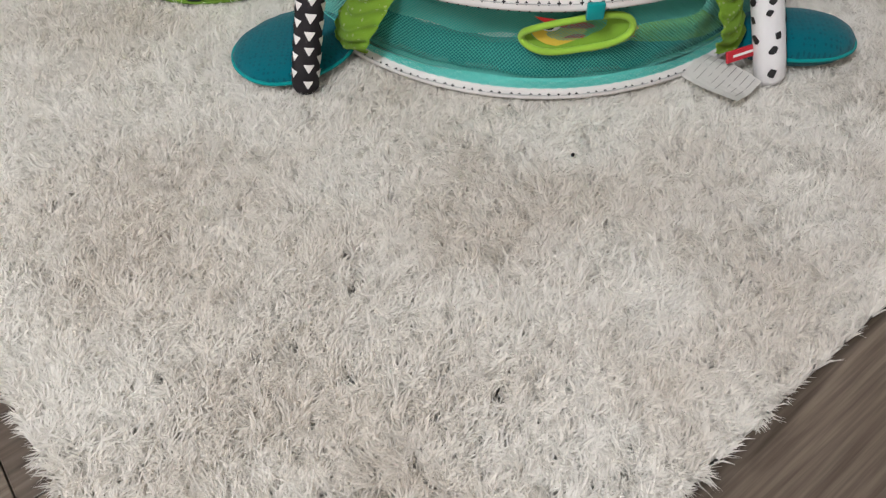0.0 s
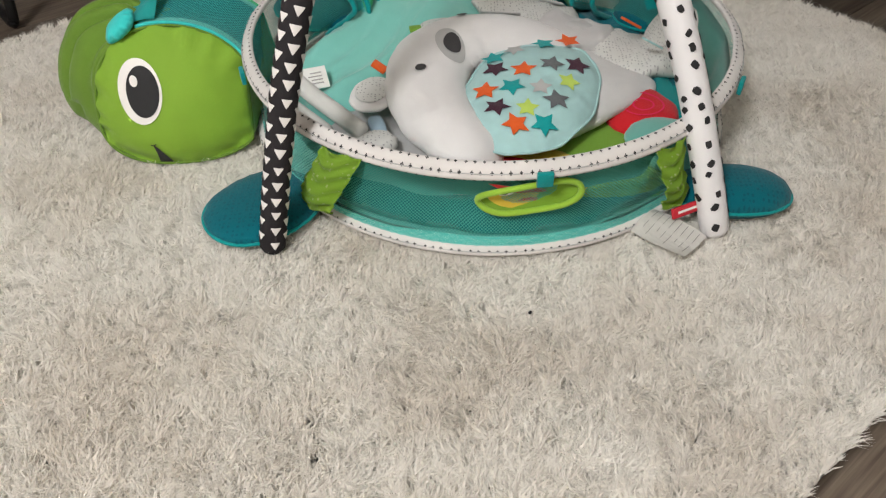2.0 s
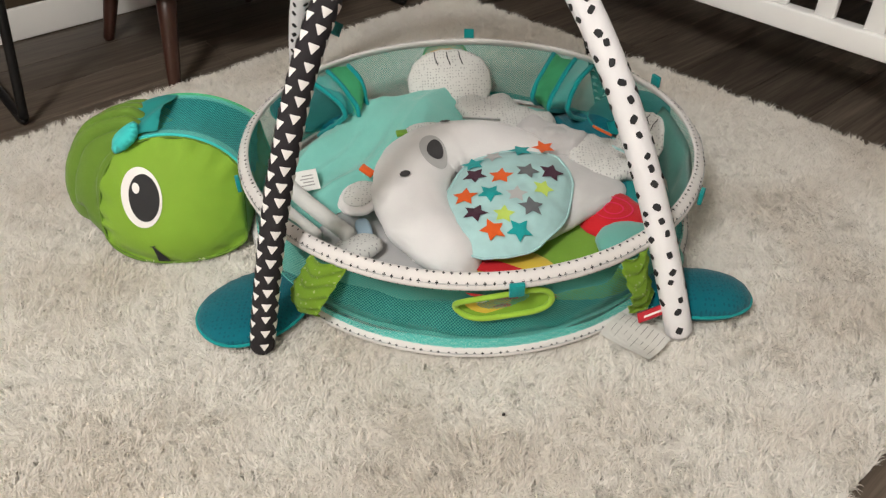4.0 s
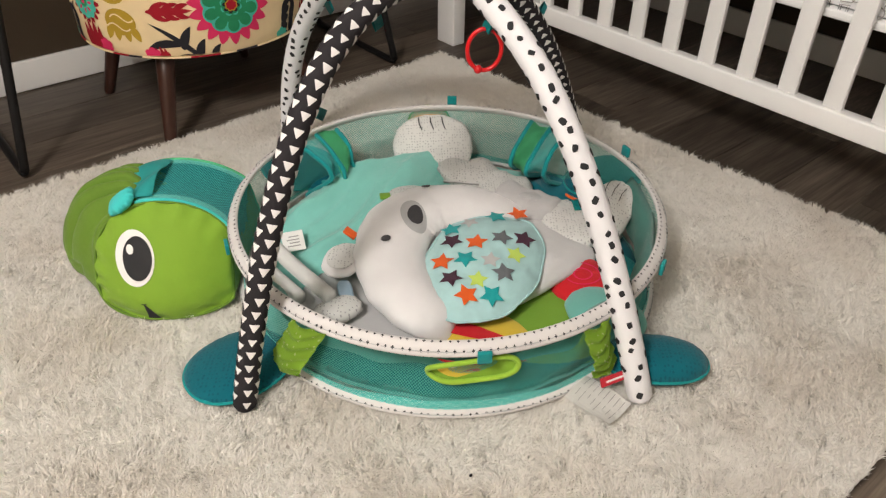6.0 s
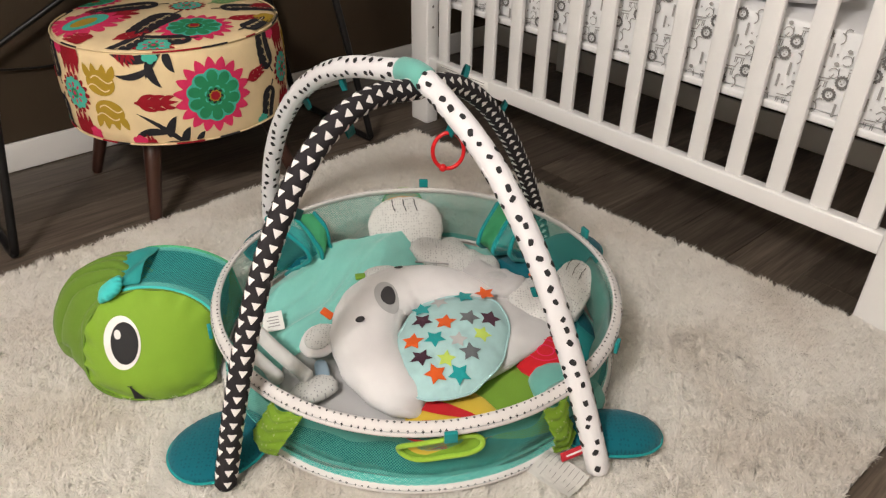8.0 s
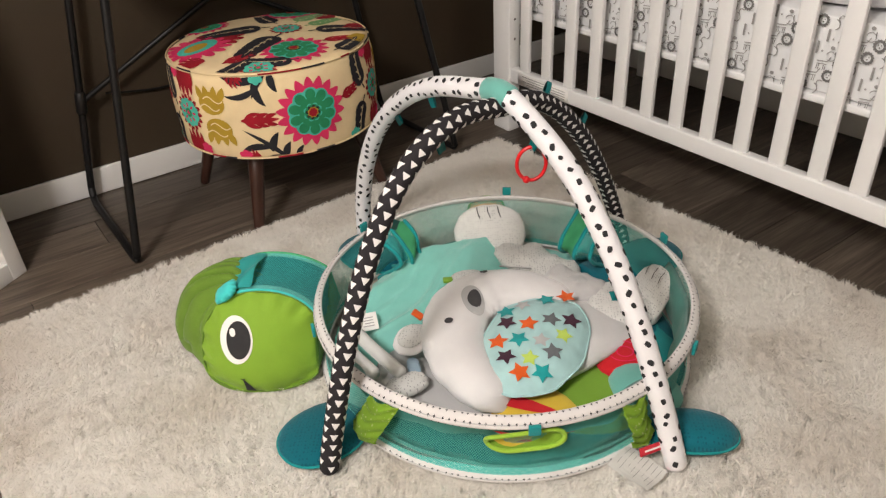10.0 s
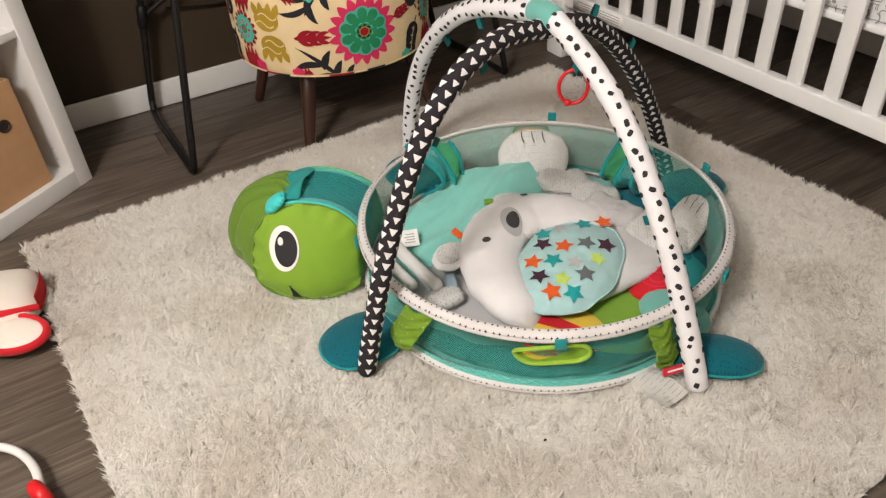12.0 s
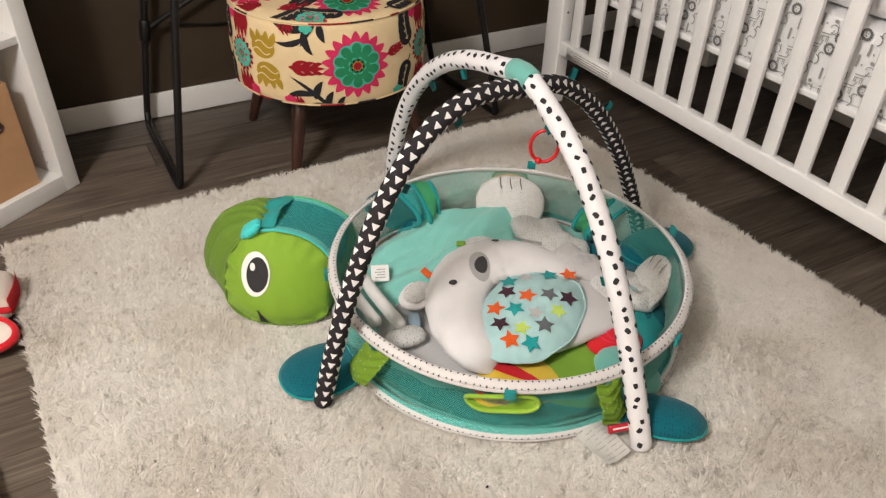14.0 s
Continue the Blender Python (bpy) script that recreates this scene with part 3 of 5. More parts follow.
# piping cut from the printed cloth: its colour changes along the edge
rnd = random.Random(12)
for wr, wz in ((SR - 0.003, SZ1 - 0.003), (SR + 0.001, SZ0 + 0.003)):
    a = 0.0
    while a < 2 * math.pi - 0.02:
        da = min(rnd.uniform(0.07, 0.26), 2 * math.pi - a)
        part("welt", pipe([(wr * math.cos(a + da * k / 8), wr * math.sin(a + da * k / 8), wz) for k in range(9)], 0.0021, 8), rnd.choice((CREAM, CREAM, CRIMSON, CHAR, CREAM)), seat)
        a += da
bm = bmesh.new()
box(bm, -0.15, -0.15, SZ0 - 0.004, 0.15, 0.15, SZ0 + 0.01, 0.004)
part("underside", bm, BLACKCLOTH, stool, "black dust cover")
for ang in (45, 135, 225, 315):
    c, s = math.cos(radians(ang)), math.sin(radians(ang))
    part("leg", pipe([(c * (0.205 + (0.278 - 0.205) * (1 - z / 0.21)), s * (0.205 + (0.278 - 0.205) * (1 - z / 0.21)), z) for z in (0.0065, 0.05, 0.10, 0.15, 0.21)], 0.0215, 18, taper=lambda q: 0.62 + 0.38 * q), WALNUT, stool)

INKS = [m.name for m in (PINK, CRIMSON, JADE, AQUA, OCHRE, CHAR, LEAFGREEN, CREAM)]


def motif(name, draw, *args):
    """Draws one printed motif onto the seat."""
    book = {k: bmesh.new() for k in INKS}
    draw(book, *args)
    pieces(name, book, seat)


def side_place(base, lift):
    """x along the seat's side from the angle base, y up from its middle; shapes stop at the piping."""
    mid = (SZ0 + SZ1) / 2

    def f(x, y):
        y = max(SZ0 + 0.008 - mid, min(SZ1 - 0.006 - mid, y))
        w = (SZ1 - 0.006 - (mid + y)) / (SZ1 - 0.006 - SZ0)
        a, r = radians(base) + x / SR, SR + 0.006 * math.sin(math.pi * w) + lift
        return (r * math.cos(a), r * math.sin(a), mid + y)
    return f


def top_place(lift):
    def f(x, y):
        r = math.hypot(x, y)
        k = min(1.0, (SR * 0.965) / r) if r > 0 else 1.0
        return (x * k, y * k, seat_top(min(r, SR * 0.965)) + lift)
    return f


def big_flower(book, x, y, r, place):
    """Pink pointed petals round a jade bloom with aqua edges and a crimson eye."""
    rim = [(2 * math.pi * k / 144, 0.775 + 0.225 * (1 - abs(2 * ((k % 8) / 8) - 1) ** 1.3)) for k in range(144)]
    patch(book["pink_print"], [(x + r * q * math.cos(a), y + r * q * math.sin(a)) for a, q in rim], place(0.0010), 4)
    patch(book["aqua_print"], petals(x, y, r * 0.70, 10, 0.10), place(0.0016), 4)
    for k in range(10):
        a = 2 * math.pi * (k + 0.5) / 10
        patch(book["jade_print"], ellipse(x + r * 0.50 * math.cos(a), y + r * 0.50 * math.sin(a), r * 0.165, r * 0.142, 12, math.degrees(a)), place(0.0021), 2)
    patch(book["jade_print"], petals(x, y, r * 0.42, 8, 0.12), place(0.0022), 3)
    patch(book["aqua_print"], petals(x, y, r * 0.27, 8, 0.2), place(0.0026), 2)
    patch(book["jade_print"], ellipse(x, y, r * 0.23, r * 0.23, 16), place(0.0028), 2)
    patch(book["charcoal_print"], petals(x, y, r * 0.21, 8, 0.35, 0.2, True), place(0.0030), 2)
    patch(book["ochre_print"], petals(x, y, r * 0.155, 8, 0.15), place(0.0034), 1)
    patch(book["crimson_print"], petals(x, y, r * 0.125, 8, 0.15), place(0.0038), 1)


def small_flower(book, x, y, r, place):
    patch(book["crimson_print"], petals(x, y, r, 16, 0.30, 0.2, True), place(0.0010), 2)
    patch(book["aqua_print"], petals(x, y, r * 0.80, 10, 0.12), place(0.0016), 2)
    for k in range(8):
        a = 2 * math.pi * k / 8
        patch(book["pink_print"], ellipse(x + r * 0.42 * math.cos(a), y + r * 0.42 * math.sin(a), r * 0.13, r * 0.07, 8, math.degrees(a)), place(0.0021), 1)
    patch(book["jade_print"], ellipse(x, y, r * 0.25, r * 0.25, 12), place(0.0024), 1)
    patch(book["pink_print"], ellipse(x, y, r * 0.11, r * 0.11, 10), place(0.0028), 1)


def tulip(book, name, x, y, size, up, place):
    """A fan of rounded petals on a stem."""
    b = book[name]
    for t, l, w in ((-72, 0.80, 0.24), (-42, 1.0, 0.27), (-14, 1.08, 0.25), (14, 1.08, 0.25), (42, 1.0, 0.27), (72, 0.80, 0.24)):
        leaf(b, x, y, up + t, size * l, -t * 1.05, size * w, place(0.0012))
    patch(b, ellipse(x, y + (0.10 if up > 0 else -0.10) * size, size * 0.30, size * 0.16, 16), place(0.0013), 2)


def sprig(book, name, x, y, heading, size, place):
    b = book[name]
    leaf(b, x, y, heading, size, 0, size * 0.20, place(0.0012))
    for k, f in ((1, 0.10), (-1, 0.10), (1, 0.36), (-1, 0.36), (1, 0.62), (-1, 0.62)):
        leaf(b, x + size * f * math.cos(radians(heading)), y + size * f * math.sin(radians(heading)), heading + k * 52, size * (0.50 - 0.22 * f), -k * 55, size * 0.13, place(0.0012))


def scrolls(book, x, y, flip, place):
    """A bowed stem from the edge with thin curled leaves."""
    b = book["charcoal_print"]
    if flip < 0:
        strokes = ((-0.098, 0.108, 222, 0.070, 30, 0.015), (-0.105, 0.106, 214, 0.115, -75, 0.019), (-0.125, 0.090, 258, 0.066, 60, 0.019), (-0.128, 0.072, 222, 0.078, -60, 0.015), (-0.086, 0.108, 258, 0.050, 50, 0.018))
    else:
        strokes = ((-0.070, -0.116, 128, 0.135, 22, 0.012), (-0.108, -0.088, 88, 0.056, -40, 0.019), (-0.112, -0.078, 158, 0.080, 65, 0.018), (-0.082, -0.106, 165, 0.060, 45, 0.013), (-0.078, -0.108, 92, 0.046, -45, 0.018), (-0.050, -0.110, 80, 0.034, -45, 0.014))
    for px, py, head, size, turn, w in strokes:
        leaf(b, px, py, head, size, turn, w, place(0.0012))


def frond(book, x, y, heading, size, turn, place, name="charcoal_print"):
    """A bowed stem with pointed leaves along both sides."""
    b = book[name]
    line = arc_line(x, y, heading, size, turn, 12)
    ribbon(b, line, [size * 0.03 * (1.2 - k / 12) + 0.001 for k in range(13)], place(0.0014))
    for k in (2, 4, 6, 8, 10):
        h = heading + turn * k / 12
        for sg in (-1, 1):
            leaf(b, *line[k], h + sg * 62, size * 0.46 * (1 - 0.035 * k), -sg * 75, size * 0.150, place(0.0012))
    leaf(b, *line[10], heading + turn, size * 0.28, 0, size * 0.10, place(0.0013))
    if name == "charcoal_print":
        ribbon(book["cream_linen"], line[3:], [0.0032 - 0.0002 * k for k in range(10)], place(0.0019))


def pair_of_tulips(book, name, x, y, size, up_down, place):
    tulip(book, name, x, y, size, up_down, place)
    leaf(book[name], x, y, up_down - 95, size * 0.5, 60, size * 0.18, place(0.0012))
    leaf(book[name], x, y, up_down + 95, size * 0.5, -60, size * 0.18, place(0.0012))


def bulb(book, x, y, w, up, place):
    """An ochre bulb with a jagged crown and two wavy cream slits."""
    b = book["ochre_print"]
    patch(b, ellipse(x, y, w, w * 0.80, 24), place(0.0012), 3)
    for dx, lean in ((-0.70, 22), (-0.25, 8), (0.25, -8), (0.70, -22)):
        leaf(b, x + dx * w, y + up * w * 0.25, up * 90 + up * lean, w * 0.95, 0, w * 0.50, place(0.0013))
    for dy, k in ((0.25, 1), (-0.30, -1)):
        stroke(book["cream_linen"], [(x + w * (0.15 * k + 1.5 * (i / 10 - 0.5)), y + w * (dy + 0.20 * math.sin(6.0 * i / 10))) for i in range(11)], w * 0.085, place(0.0019))


def blots(book, name, x, y, place):
    patch(book[name], petals(x, y, 0.018, 6, 0.2), place(0.0018), 1)


def side_unit(base):
    pl = lambda lift: side_place(base, lift)
    motif("large_flower", big_flower, 0.0, -0.002, 0.088, pl)
    motif("red_sprig", sprig, "crimson_print", -0.170, -0.004, 0, 0.092, pl)
    motif("red_sprig", sprig, "crimson_print", 0.082, 0.012, 14, 0.062, pl)
    motif("ochre_tulip", bulb, -0.240, 0.036, 0.036, 1, pl)
    motif("ochre_tulip", bulb, -0.232, -0.030, 0.036, -1, pl)
    motif("black_scroll", scrolls, -0.040, 0.108, -1, pl)
    motif("black_scroll", scrolls, -0.040, -0.108, 1, pl)
    motif("black_frond", frond, 0.172, 0.006, 122, 0.115, -45, pl)
    motif("black_frond", frond, 0.170, -0.012, -125, 0.110, 40, pl)
    motif("small_flower", small_flower, 0.226, 0.000, 0.047, pl)
    motif("red_tulip", pair_of_tulips, "crimson_print", 0.228, -0.112, 0.070, 90, pl)
    motif("red_tulip", pair_of_tulips, "crimson_print", 0.228, 0.112, 0.070, -90, pl)
    motif("red_tulip", pair_of_tulips, "crimson_print", -0.182, 0.116, 0.042, -60, pl)
    motif("red_tulip", pair_of_tulips, "crimson_print", -0.150, -0.116, 0.036, 110, pl)
    for name, x, y in (("aqua_print", -0.120, 0.100), ("aqua_print", 0.120, -0.100), ("pink_print", -0.175, -0.098), ("pink_print", 0.185, 0.098), ("pink_print", 0.262, -0.09)):
        motif("petal_blot", blots, name, x, y, pl)


def heart(book):
    """A pointed crimson and pink bloom with an aqua eye on the seat's top."""
    patch(book["crimson_print"], petals(-0.115, 0.065, 0.075, 12, 0.32, 0.1, True), top_place(0.0009), 4)
    patch(book["pink_print"], petals(-0.180, 0.035, 0.090, 14, 0.32, 0.1, True), top_place(0.0012), 4)
    patch(book["aqua_print"], ellipse(-0.175, 0.040, 0.060, 0.040, 20, 25), top_place(0.0018), 3)
    patch(book["ochre_print"], ellipse(-0.180, 0.038, 0.036, 0.022, 16, 25), top_place(0.0022), 2)


for base in (-216, -96, 24):
    side_unit(base)
motif("large_flower", big_flower, 0.000, -0.150, 0.088, top_place)
motif("large_flower", big_flower, 0.155, 0.185, 0.088, top_place)
motif("large_flower", big_flower, -0.09, 0.215, 0.070, top_place)
motif("small_flower", small_flower, 0.060, 0.015, 0.045, top_place)
motif("heart_bloom", heart)
for x, y, h, size, turn in ((0.030, -0.020, 205, 0.17, 15), (0.035, 0.060, 155, 0.17, 15), (0.095, -0.045, -10, 0.15, -20), (0.065, 0.080, 100, 0.12, -25), (-0.02, -0.215, 170, 0.12, -40)):
    motif("black_frond", frond, x, y, h, size, turn, top_place)
motif("green_frond", frond, 0.105, 0.050, 40, 0.12, -25, top_place, "leaf_print")
motif("green_frond", frond, 0.110, 0.005, 5, 0.11, 15, top_place, "leaf_print")
motif("red_tulip", pair_of_tulips, "crimson_print", 0.19, 0.050, 0.060, 50, top_place)
motif("red_tulip", pair_of_tulips, "crimson_print", 0.205, -0.060, 0.065, -20, top_place)
motif("ochre_tulip", pair_of_tulips, "ochre_print", 0.17, -0.140, 0.065, -60, top_place)
motif("red_sprig", sprig, "crimson_print", -0.175, -0.120, 0, 0.090, top_place)
motif("red_sprig", sprig, "crimson_print", 0.085, -0.140, -5, 0.085, top_place)
motif("black_frond", frond, -0.105, -0.130, 225, 0.115, -50, top_place)
motif("red_tulip", pair_of_tulips, "crimson_print", -0.215, -0.075, 0.060, 120, top_place)
motif("small_flower", small_flower, -0.120, -0.205, 0.045, top_place)
motif("black_frond", frond, 0.075, -0.215, 15, 0.11, 30, top_place)

# ---------------------------------------------------------------- white cube shelf
ANG = 34.5
shelf = thing("cube_shelf", pose(0.466, 1.853, 0, 0, 0, ANG), "white laminate cube shelf with thick outer frame", "shelf")
SW, SD, ST, SH = 0.76, 0.355, 0.042, 0.80
part("side_panel", a_box(-ST, 0, 0.0005, 0, SD, SH, 0.002), LAMINATE, shelf)
part("side_panel", a_box(-SW, 0, 0.0005, -SW + ST, SD, SH, 0.002), LAMINATE, shelf)
part("bottom_panel", a_box(-SW + ST, 0.0, 0.0005, -ST, SD, 0.048, 0.002), LAMINATE, shelf)
part("top_panel", a_box(-SW + ST, 0.0, SH - ST, -ST, SD, SH, 0.002), LAMINATE, shelf)
part("divider", a_box(-SW / 2 - 0.008, 0.004, 0.0482, -SW / 2 + 0.008, SD - 0.012, SH - ST, 0.001), LAMINATE, shelf)
for x in (-SW + ST, -SW / 2 + 0.008):
    part("shelf_board", a_box(x + 0.0005, 0.004, 0.400, x + SW / 2 - ST - 0.0085, SD - 0.012, 0.418, 0.001), LAMINATE, shelf)
part("back_panel", a_box(-SW + ST, SD - 0.011, 0.0485, -ST, SD - 0.004, SH - ST, 0.0), LAMINATE, shelf, smooth=False)
for z in (0.075, 0.105):
    bm = bmesh.new()
    patch(bm, ellipse(0.045, z, 0.0022, 0.0022, 8), lambda a, b: (-ST - 0.0006, a, b), 1)
    part("peg_hole", bm, INK, shelf, "small drilled peg hole")
carton = thing("storage_box", pose(0.466, 1.853, 0.0485, 0, 0, ANG) @ pose(-0.215, 0.018, 0), "brown kraft storage box with a round finger hole", "box")
bm = bmesh.new()
for x0, y0, x1, y1 in ((-0.12, 0, 0.12, 0.006), (-0.12, 0.274, 0.12, 0.28), (-0.12, 0.0061, -0.114, 0.2739), (0.114, 0.0061, 0.12, 0.2739)):
    box(bm, x0, y0, 0, x1, y1, 0.272, 0.001)
box(bm, -0.1139, 0.0061, 0, 0.1139, 0.2739, 0.006)
kraft = part("box_body", bm, KRAFT, carton, smooth=False)
bm = pipe([(0.062 + 0.013 * math.cos(a), -0.0005, 0.180 + 0.013 * math.sin(a)) for a in (2 * math.pi * k / 20 for k in range(20))], 0.003, 8, True)
part("eyelet", bm, WALNUT, kraft, "dark metal eyelet")
bm = bmesh.new()
patch(bm, ellipse(0.062, 0.180, 0.012, 0.012, 18), lambda a, b: (a, -0.0012, b), 1)
part("eyelet_hole", bm, DARKGAP, kraft)

# ---------------------------------------------------------------- play gym: the ball pit, its floor and arches
RUGZ = 0.030
GYM = pose(1.183, 0.878, RUGZ, 0, 0, 140.5)      # local x to the turtle's head, y to its front flank
gym = thing("play_gym", GYM, "round teal turtle play gym with net sides and crossed arches", "play gym")
RB, RR, ZR = 0.350, 0.352, 0.132


def wall_point(a, v, lift=0.0):
    """The net side at the angle a (radians), v from the base ring to the rim."""
    wob = 0.005 * math.sin(7 * a + 1.2) + 0.003 * math.sin(13 * a) + 0.004 * math.sin(5 * a + 9 * v) + 0.0025 * math.sin(23 * a - 6 * v)
    r = RB + (RR - RB) * v - 0.010 * math.sin(math.pi * v) * (1 + 0.5 * math.sin(5 * a)) + wob * math.sin(math.pi * v) + lift
    return Vector((r * math.cos(a), r * math.sin(a), 0.012 + (ZR - 0.014) * v))


bm = bmesh.new()
grid(bm, lambda u, v: wall_point(2 * math.pi * u, v), 180, 10, close_u=True, uv=lambda u, v: (u * 2 * math.pi * RB * 0.7071 + v * 0.092, u * 2 * math.pi * RB * 0.7071 - v * 0.092))
net = part("net_wall", bm, NET, gym, "see-through teal net side")
bm = bmesh.new()
grid(bm, lambda u, v: wall_point(2 * math.pi * u, 0.11 * v, 0.003), 120, 2, close_u=True, uv=lambda u, v: (u * 2 * math.pi * RB * 0.7071 + v * 0.013, u * 2 * math.pi * RB * 0.7071 - v * 0.013))
part("net_hem", bm, NETHEM, gym, "pale mint doubled hem of the net")
bm = bmesh.new()
grid(bm, lambda u, v: wall_point(radians(150 + 46 * u), 0.10 + 0.84 * v, -0.006 - 0.010 * math.sin(math.pi * v)), 24, 8)
bmesh.ops.solidify(bm, geom=bm.faces[:], thickness=0.0015)
part("side_lining", bm, MINT, gym, "bright mint cloth lining inside the net")

bm = bmesh.new()
grid(bm, lambda u, v: wall_point(radians(34 + 112 * u), 0.48 + 0.07 * math.sin(11 * u) + (0.46 - 0.07 * math.sin(11 * u)) * v, -0.012 - 0.010 * math.sin(math.pi * v) - 0.004 * math.sin(31 * u)), 60, 6)
bmesh.ops.solidify(bm, geom=bm.faces[:], thickness=0.0015)
part("front_lining", bm, MINT, gym, "mint cloth hanging inside the net")

# rim and base ring: folded white binding with small black crosses, sloping outwards
def binding_point(r, z, wide, thin, a, phi, lift=0.0):
    """A point of the binding at the angle a; phi runs round its flattened section."""
    p, q = (wide + lift) * math.cos(phi), (thin + lift) * math.sin(phi)
    pucker = 0.0006 * math.sin(a * 160) * max(0.0, math.sin(phi))
    rr = r + 0.71 * p + (0.71 * q + pucker)
    return Vector((rr * math.cos(a), rr * math.sin(a), z - 0.71 * p + 0.71 * q + pucker - 0.002 * math.cos(2 * (a - math.pi / 2))))


for name, r, z, wide, thin, label in (("rim", RR, ZR, 0.0115, 0.0052, "white folded rim binding with small black crosses"), ("base_ring", RB + 0.004, 0.009, 0.0075, 0.0042, "white base binding with small black crosses")):
    bm = bmesh.new()
    grid(bm, lambda u, v: binding_point(r, z, wide, thin, 2 * math.pi * u, 2 * math.pi * v), 360, 14, close_u=True, close_v=True)
    ob = part(name, bm, BINDING, gym, label)
    part("binding_stitch", pipe([binding_point(r, z, wide, thin, 2 * math.pi * k / 180, 1.15, 0.0002) for k in range(180)], 0.0008, 5, True), GREYCLOTH, ob)
    bm = bmesh.new()
    n = 196
    rnd = random.Random(21)
    for k in range(n):
        for row, phi in enumerate((0.15, 1.25, 2.45) if name == "rim" else (0.1, 1.3, 2.6)):
            a0 = 2 * math.pi * (k + 0.5 * (row % 2) + rnd.uniform(-0.16, 0.16)) / n
            pl = lambda x, y: binding_point(r, z, wide, thin, a0 + x / r, phi + y / 0.0085, 0.0006)
            q = rnd.uniform(0.0015, 0.0021)
            stroke(bm, [(-q, 0), (q, 0)], 0.0013, pl)
            stroke(bm, [(0, -q), (0, q)], 0.0012, pl)
    part("cross_print", bm, BLACKINK, ob, "", "stuff")
for deg in (97, 205, 268, 325, 20, 152):
    a = radians(deg)
    bm = bmesh.new()
    box(bm, -0.0095, -0.003, -0.013, 0.0095, 0.003, 0.006, 0.0012, Matrix.Translation(((RR + 0.013) * math.cos(a), (RR + 0.013) * math.sin(a), ZR + (0.012 if deg > 180 else -0.004))) @ Matrix.Rotation(a - math.pi / 2, 4, "Z"))
    part("loop_tab", bm, TEALLIGHT, gym, "small teal ribbon loop")

# padded floor
bm = bmesh.new()


def floor_height(x, y):
    r = math.hypot(x, y)
    h = 0.012 + 0.007 * noise.noise(Vector((x * 9, y * 9, 0.3))) + 0.003 * noise.noise(Vector((x * 24, y * 24, 2)))
    back = max(0.0, min(1.0, (-y + 0.06 - 0.10 * x) / 0.28)) * max(0.0, min(1.0, (x + 0.03) / 0.10))
    edge = max(0.0, min(1.0, (0.332 - r) / 0.045))
    h += 0.050 * back ** 0.8 * edge ** 0.6
    # long soft folds from the front towards the back of the gym
    s = 0.80 * x - 0.60 * y + 0.018 * math.sin(13 * (0.6 * x + 0.8 * y) + 1.0)
    mat = max(0.0, min(1.0, (0.10 - y) / 0.10)) * edge
    h += mat * (0.017 * (1 - abs(math.sin(31 * s + 0.6))) ** 1.6 + 0.005 * (1 - abs(math.sin(67 * s + 8 * y))) ** 2)
    return h


def floor_f(u, v):
    r, a = 0.338 * v, 2 * math.pi * u
    x, y = r * math.cos(a), r * math.sin(a)
    return (x, y, floor_height(x, y))


grid(bm, floor_f, 144, 72, close_u=True)
bmesh.ops.remove_doubles(bm, verts=bm.verts, dist=1e-5)
floor_pad = part("floor_pad", bm, MINTPALE, gym, "pale mint satin floor mat with soft folds")


def floor_patch(name, mat, cx, cy, rx, ry, turn, h, label="", power=2.0, pucker=0.01, parent=None):
    bm = pillow(bmesh.new(), cx, cy, rx, ry, h, 0, turn, power, 40, 5, pucker)
    for v in bm.verts:
        v.co.z += floor_height(v.co.x, v.co.y) - 0.004
    return part(name, bm, mat, parent or gym, label)


floor_patch("grey_panel", GREYCLOTH, 0.118, 0.150, 0.135, 0.100, -38, 0.012, "pale grey cloth panel")
floor_patch("teal_panel", TEALLIGHT, -0.262, 0.030, 0.070, 0.14, 12, 0.012, "bright teal floor panel")
bm = bmesh.new()
grid(bm, lambda u, v: ((0.262 + 0.074 * v) * math.cos(radians(40 + 110 * u)), (0.262 + 0.074 * v) * math.sin(radians(40 + 110 * u)), floor_height((0.262 + 0.074 * v) * math.cos(radians(40 + 110 * u)), (0.262 + 0.074 * v) * math.sin(radians(40 + 110 * u))) + 0.006), 60, 5)
bmesh.ops.solidify(bm, geom=bm.faces[:], thickness=0.002)
part("floor_border", bm, TEALDEEP, gym, "deep teal border of the floor mat")
floor_patch("green_panel", LIMECLOTH, -0.150, 0.165, 0.115, 0.115, 25, 0.014, "grass green floor panel")
floor_patch("yellow_panel", YELLOW, -0.055, 0.225, 0.080, 0.062, 15, 0.020, "yellow bird on the floor panel")
bm = bmesh.new()
onfloor = lambda lift: (lambda x, y: (x, y, floor_height(x, y) + lift))
leaf(bm, 0.015, 0.205, 178, 0.125, -28, 0.026, onfloor(0.0185))
leaf(bm, 0.010, 0.245, 172, 0.13, -10, 0.030, onfloor(0.0175))
part("red_print", bm, REDCLOTH, gym, "red stripes of the printed bird")
floor_patch("red_panel", REDCLOTH, -0.226, 0.084, 0.056, 0.050, 20, 0.032, "raised red round patch")
bm = bmesh.new()
for rr in (0.024, 0.012):
    stroke(bm, [(-0.226 + rr * 1.25 * math.cos(a), 0.084 + rr * math.sin(a)) for a in (2 * math.pi * k / 28 for k in range(29))], 0.0025, onfloor(0.0292))
part("stitching", bm, PINK, gym)
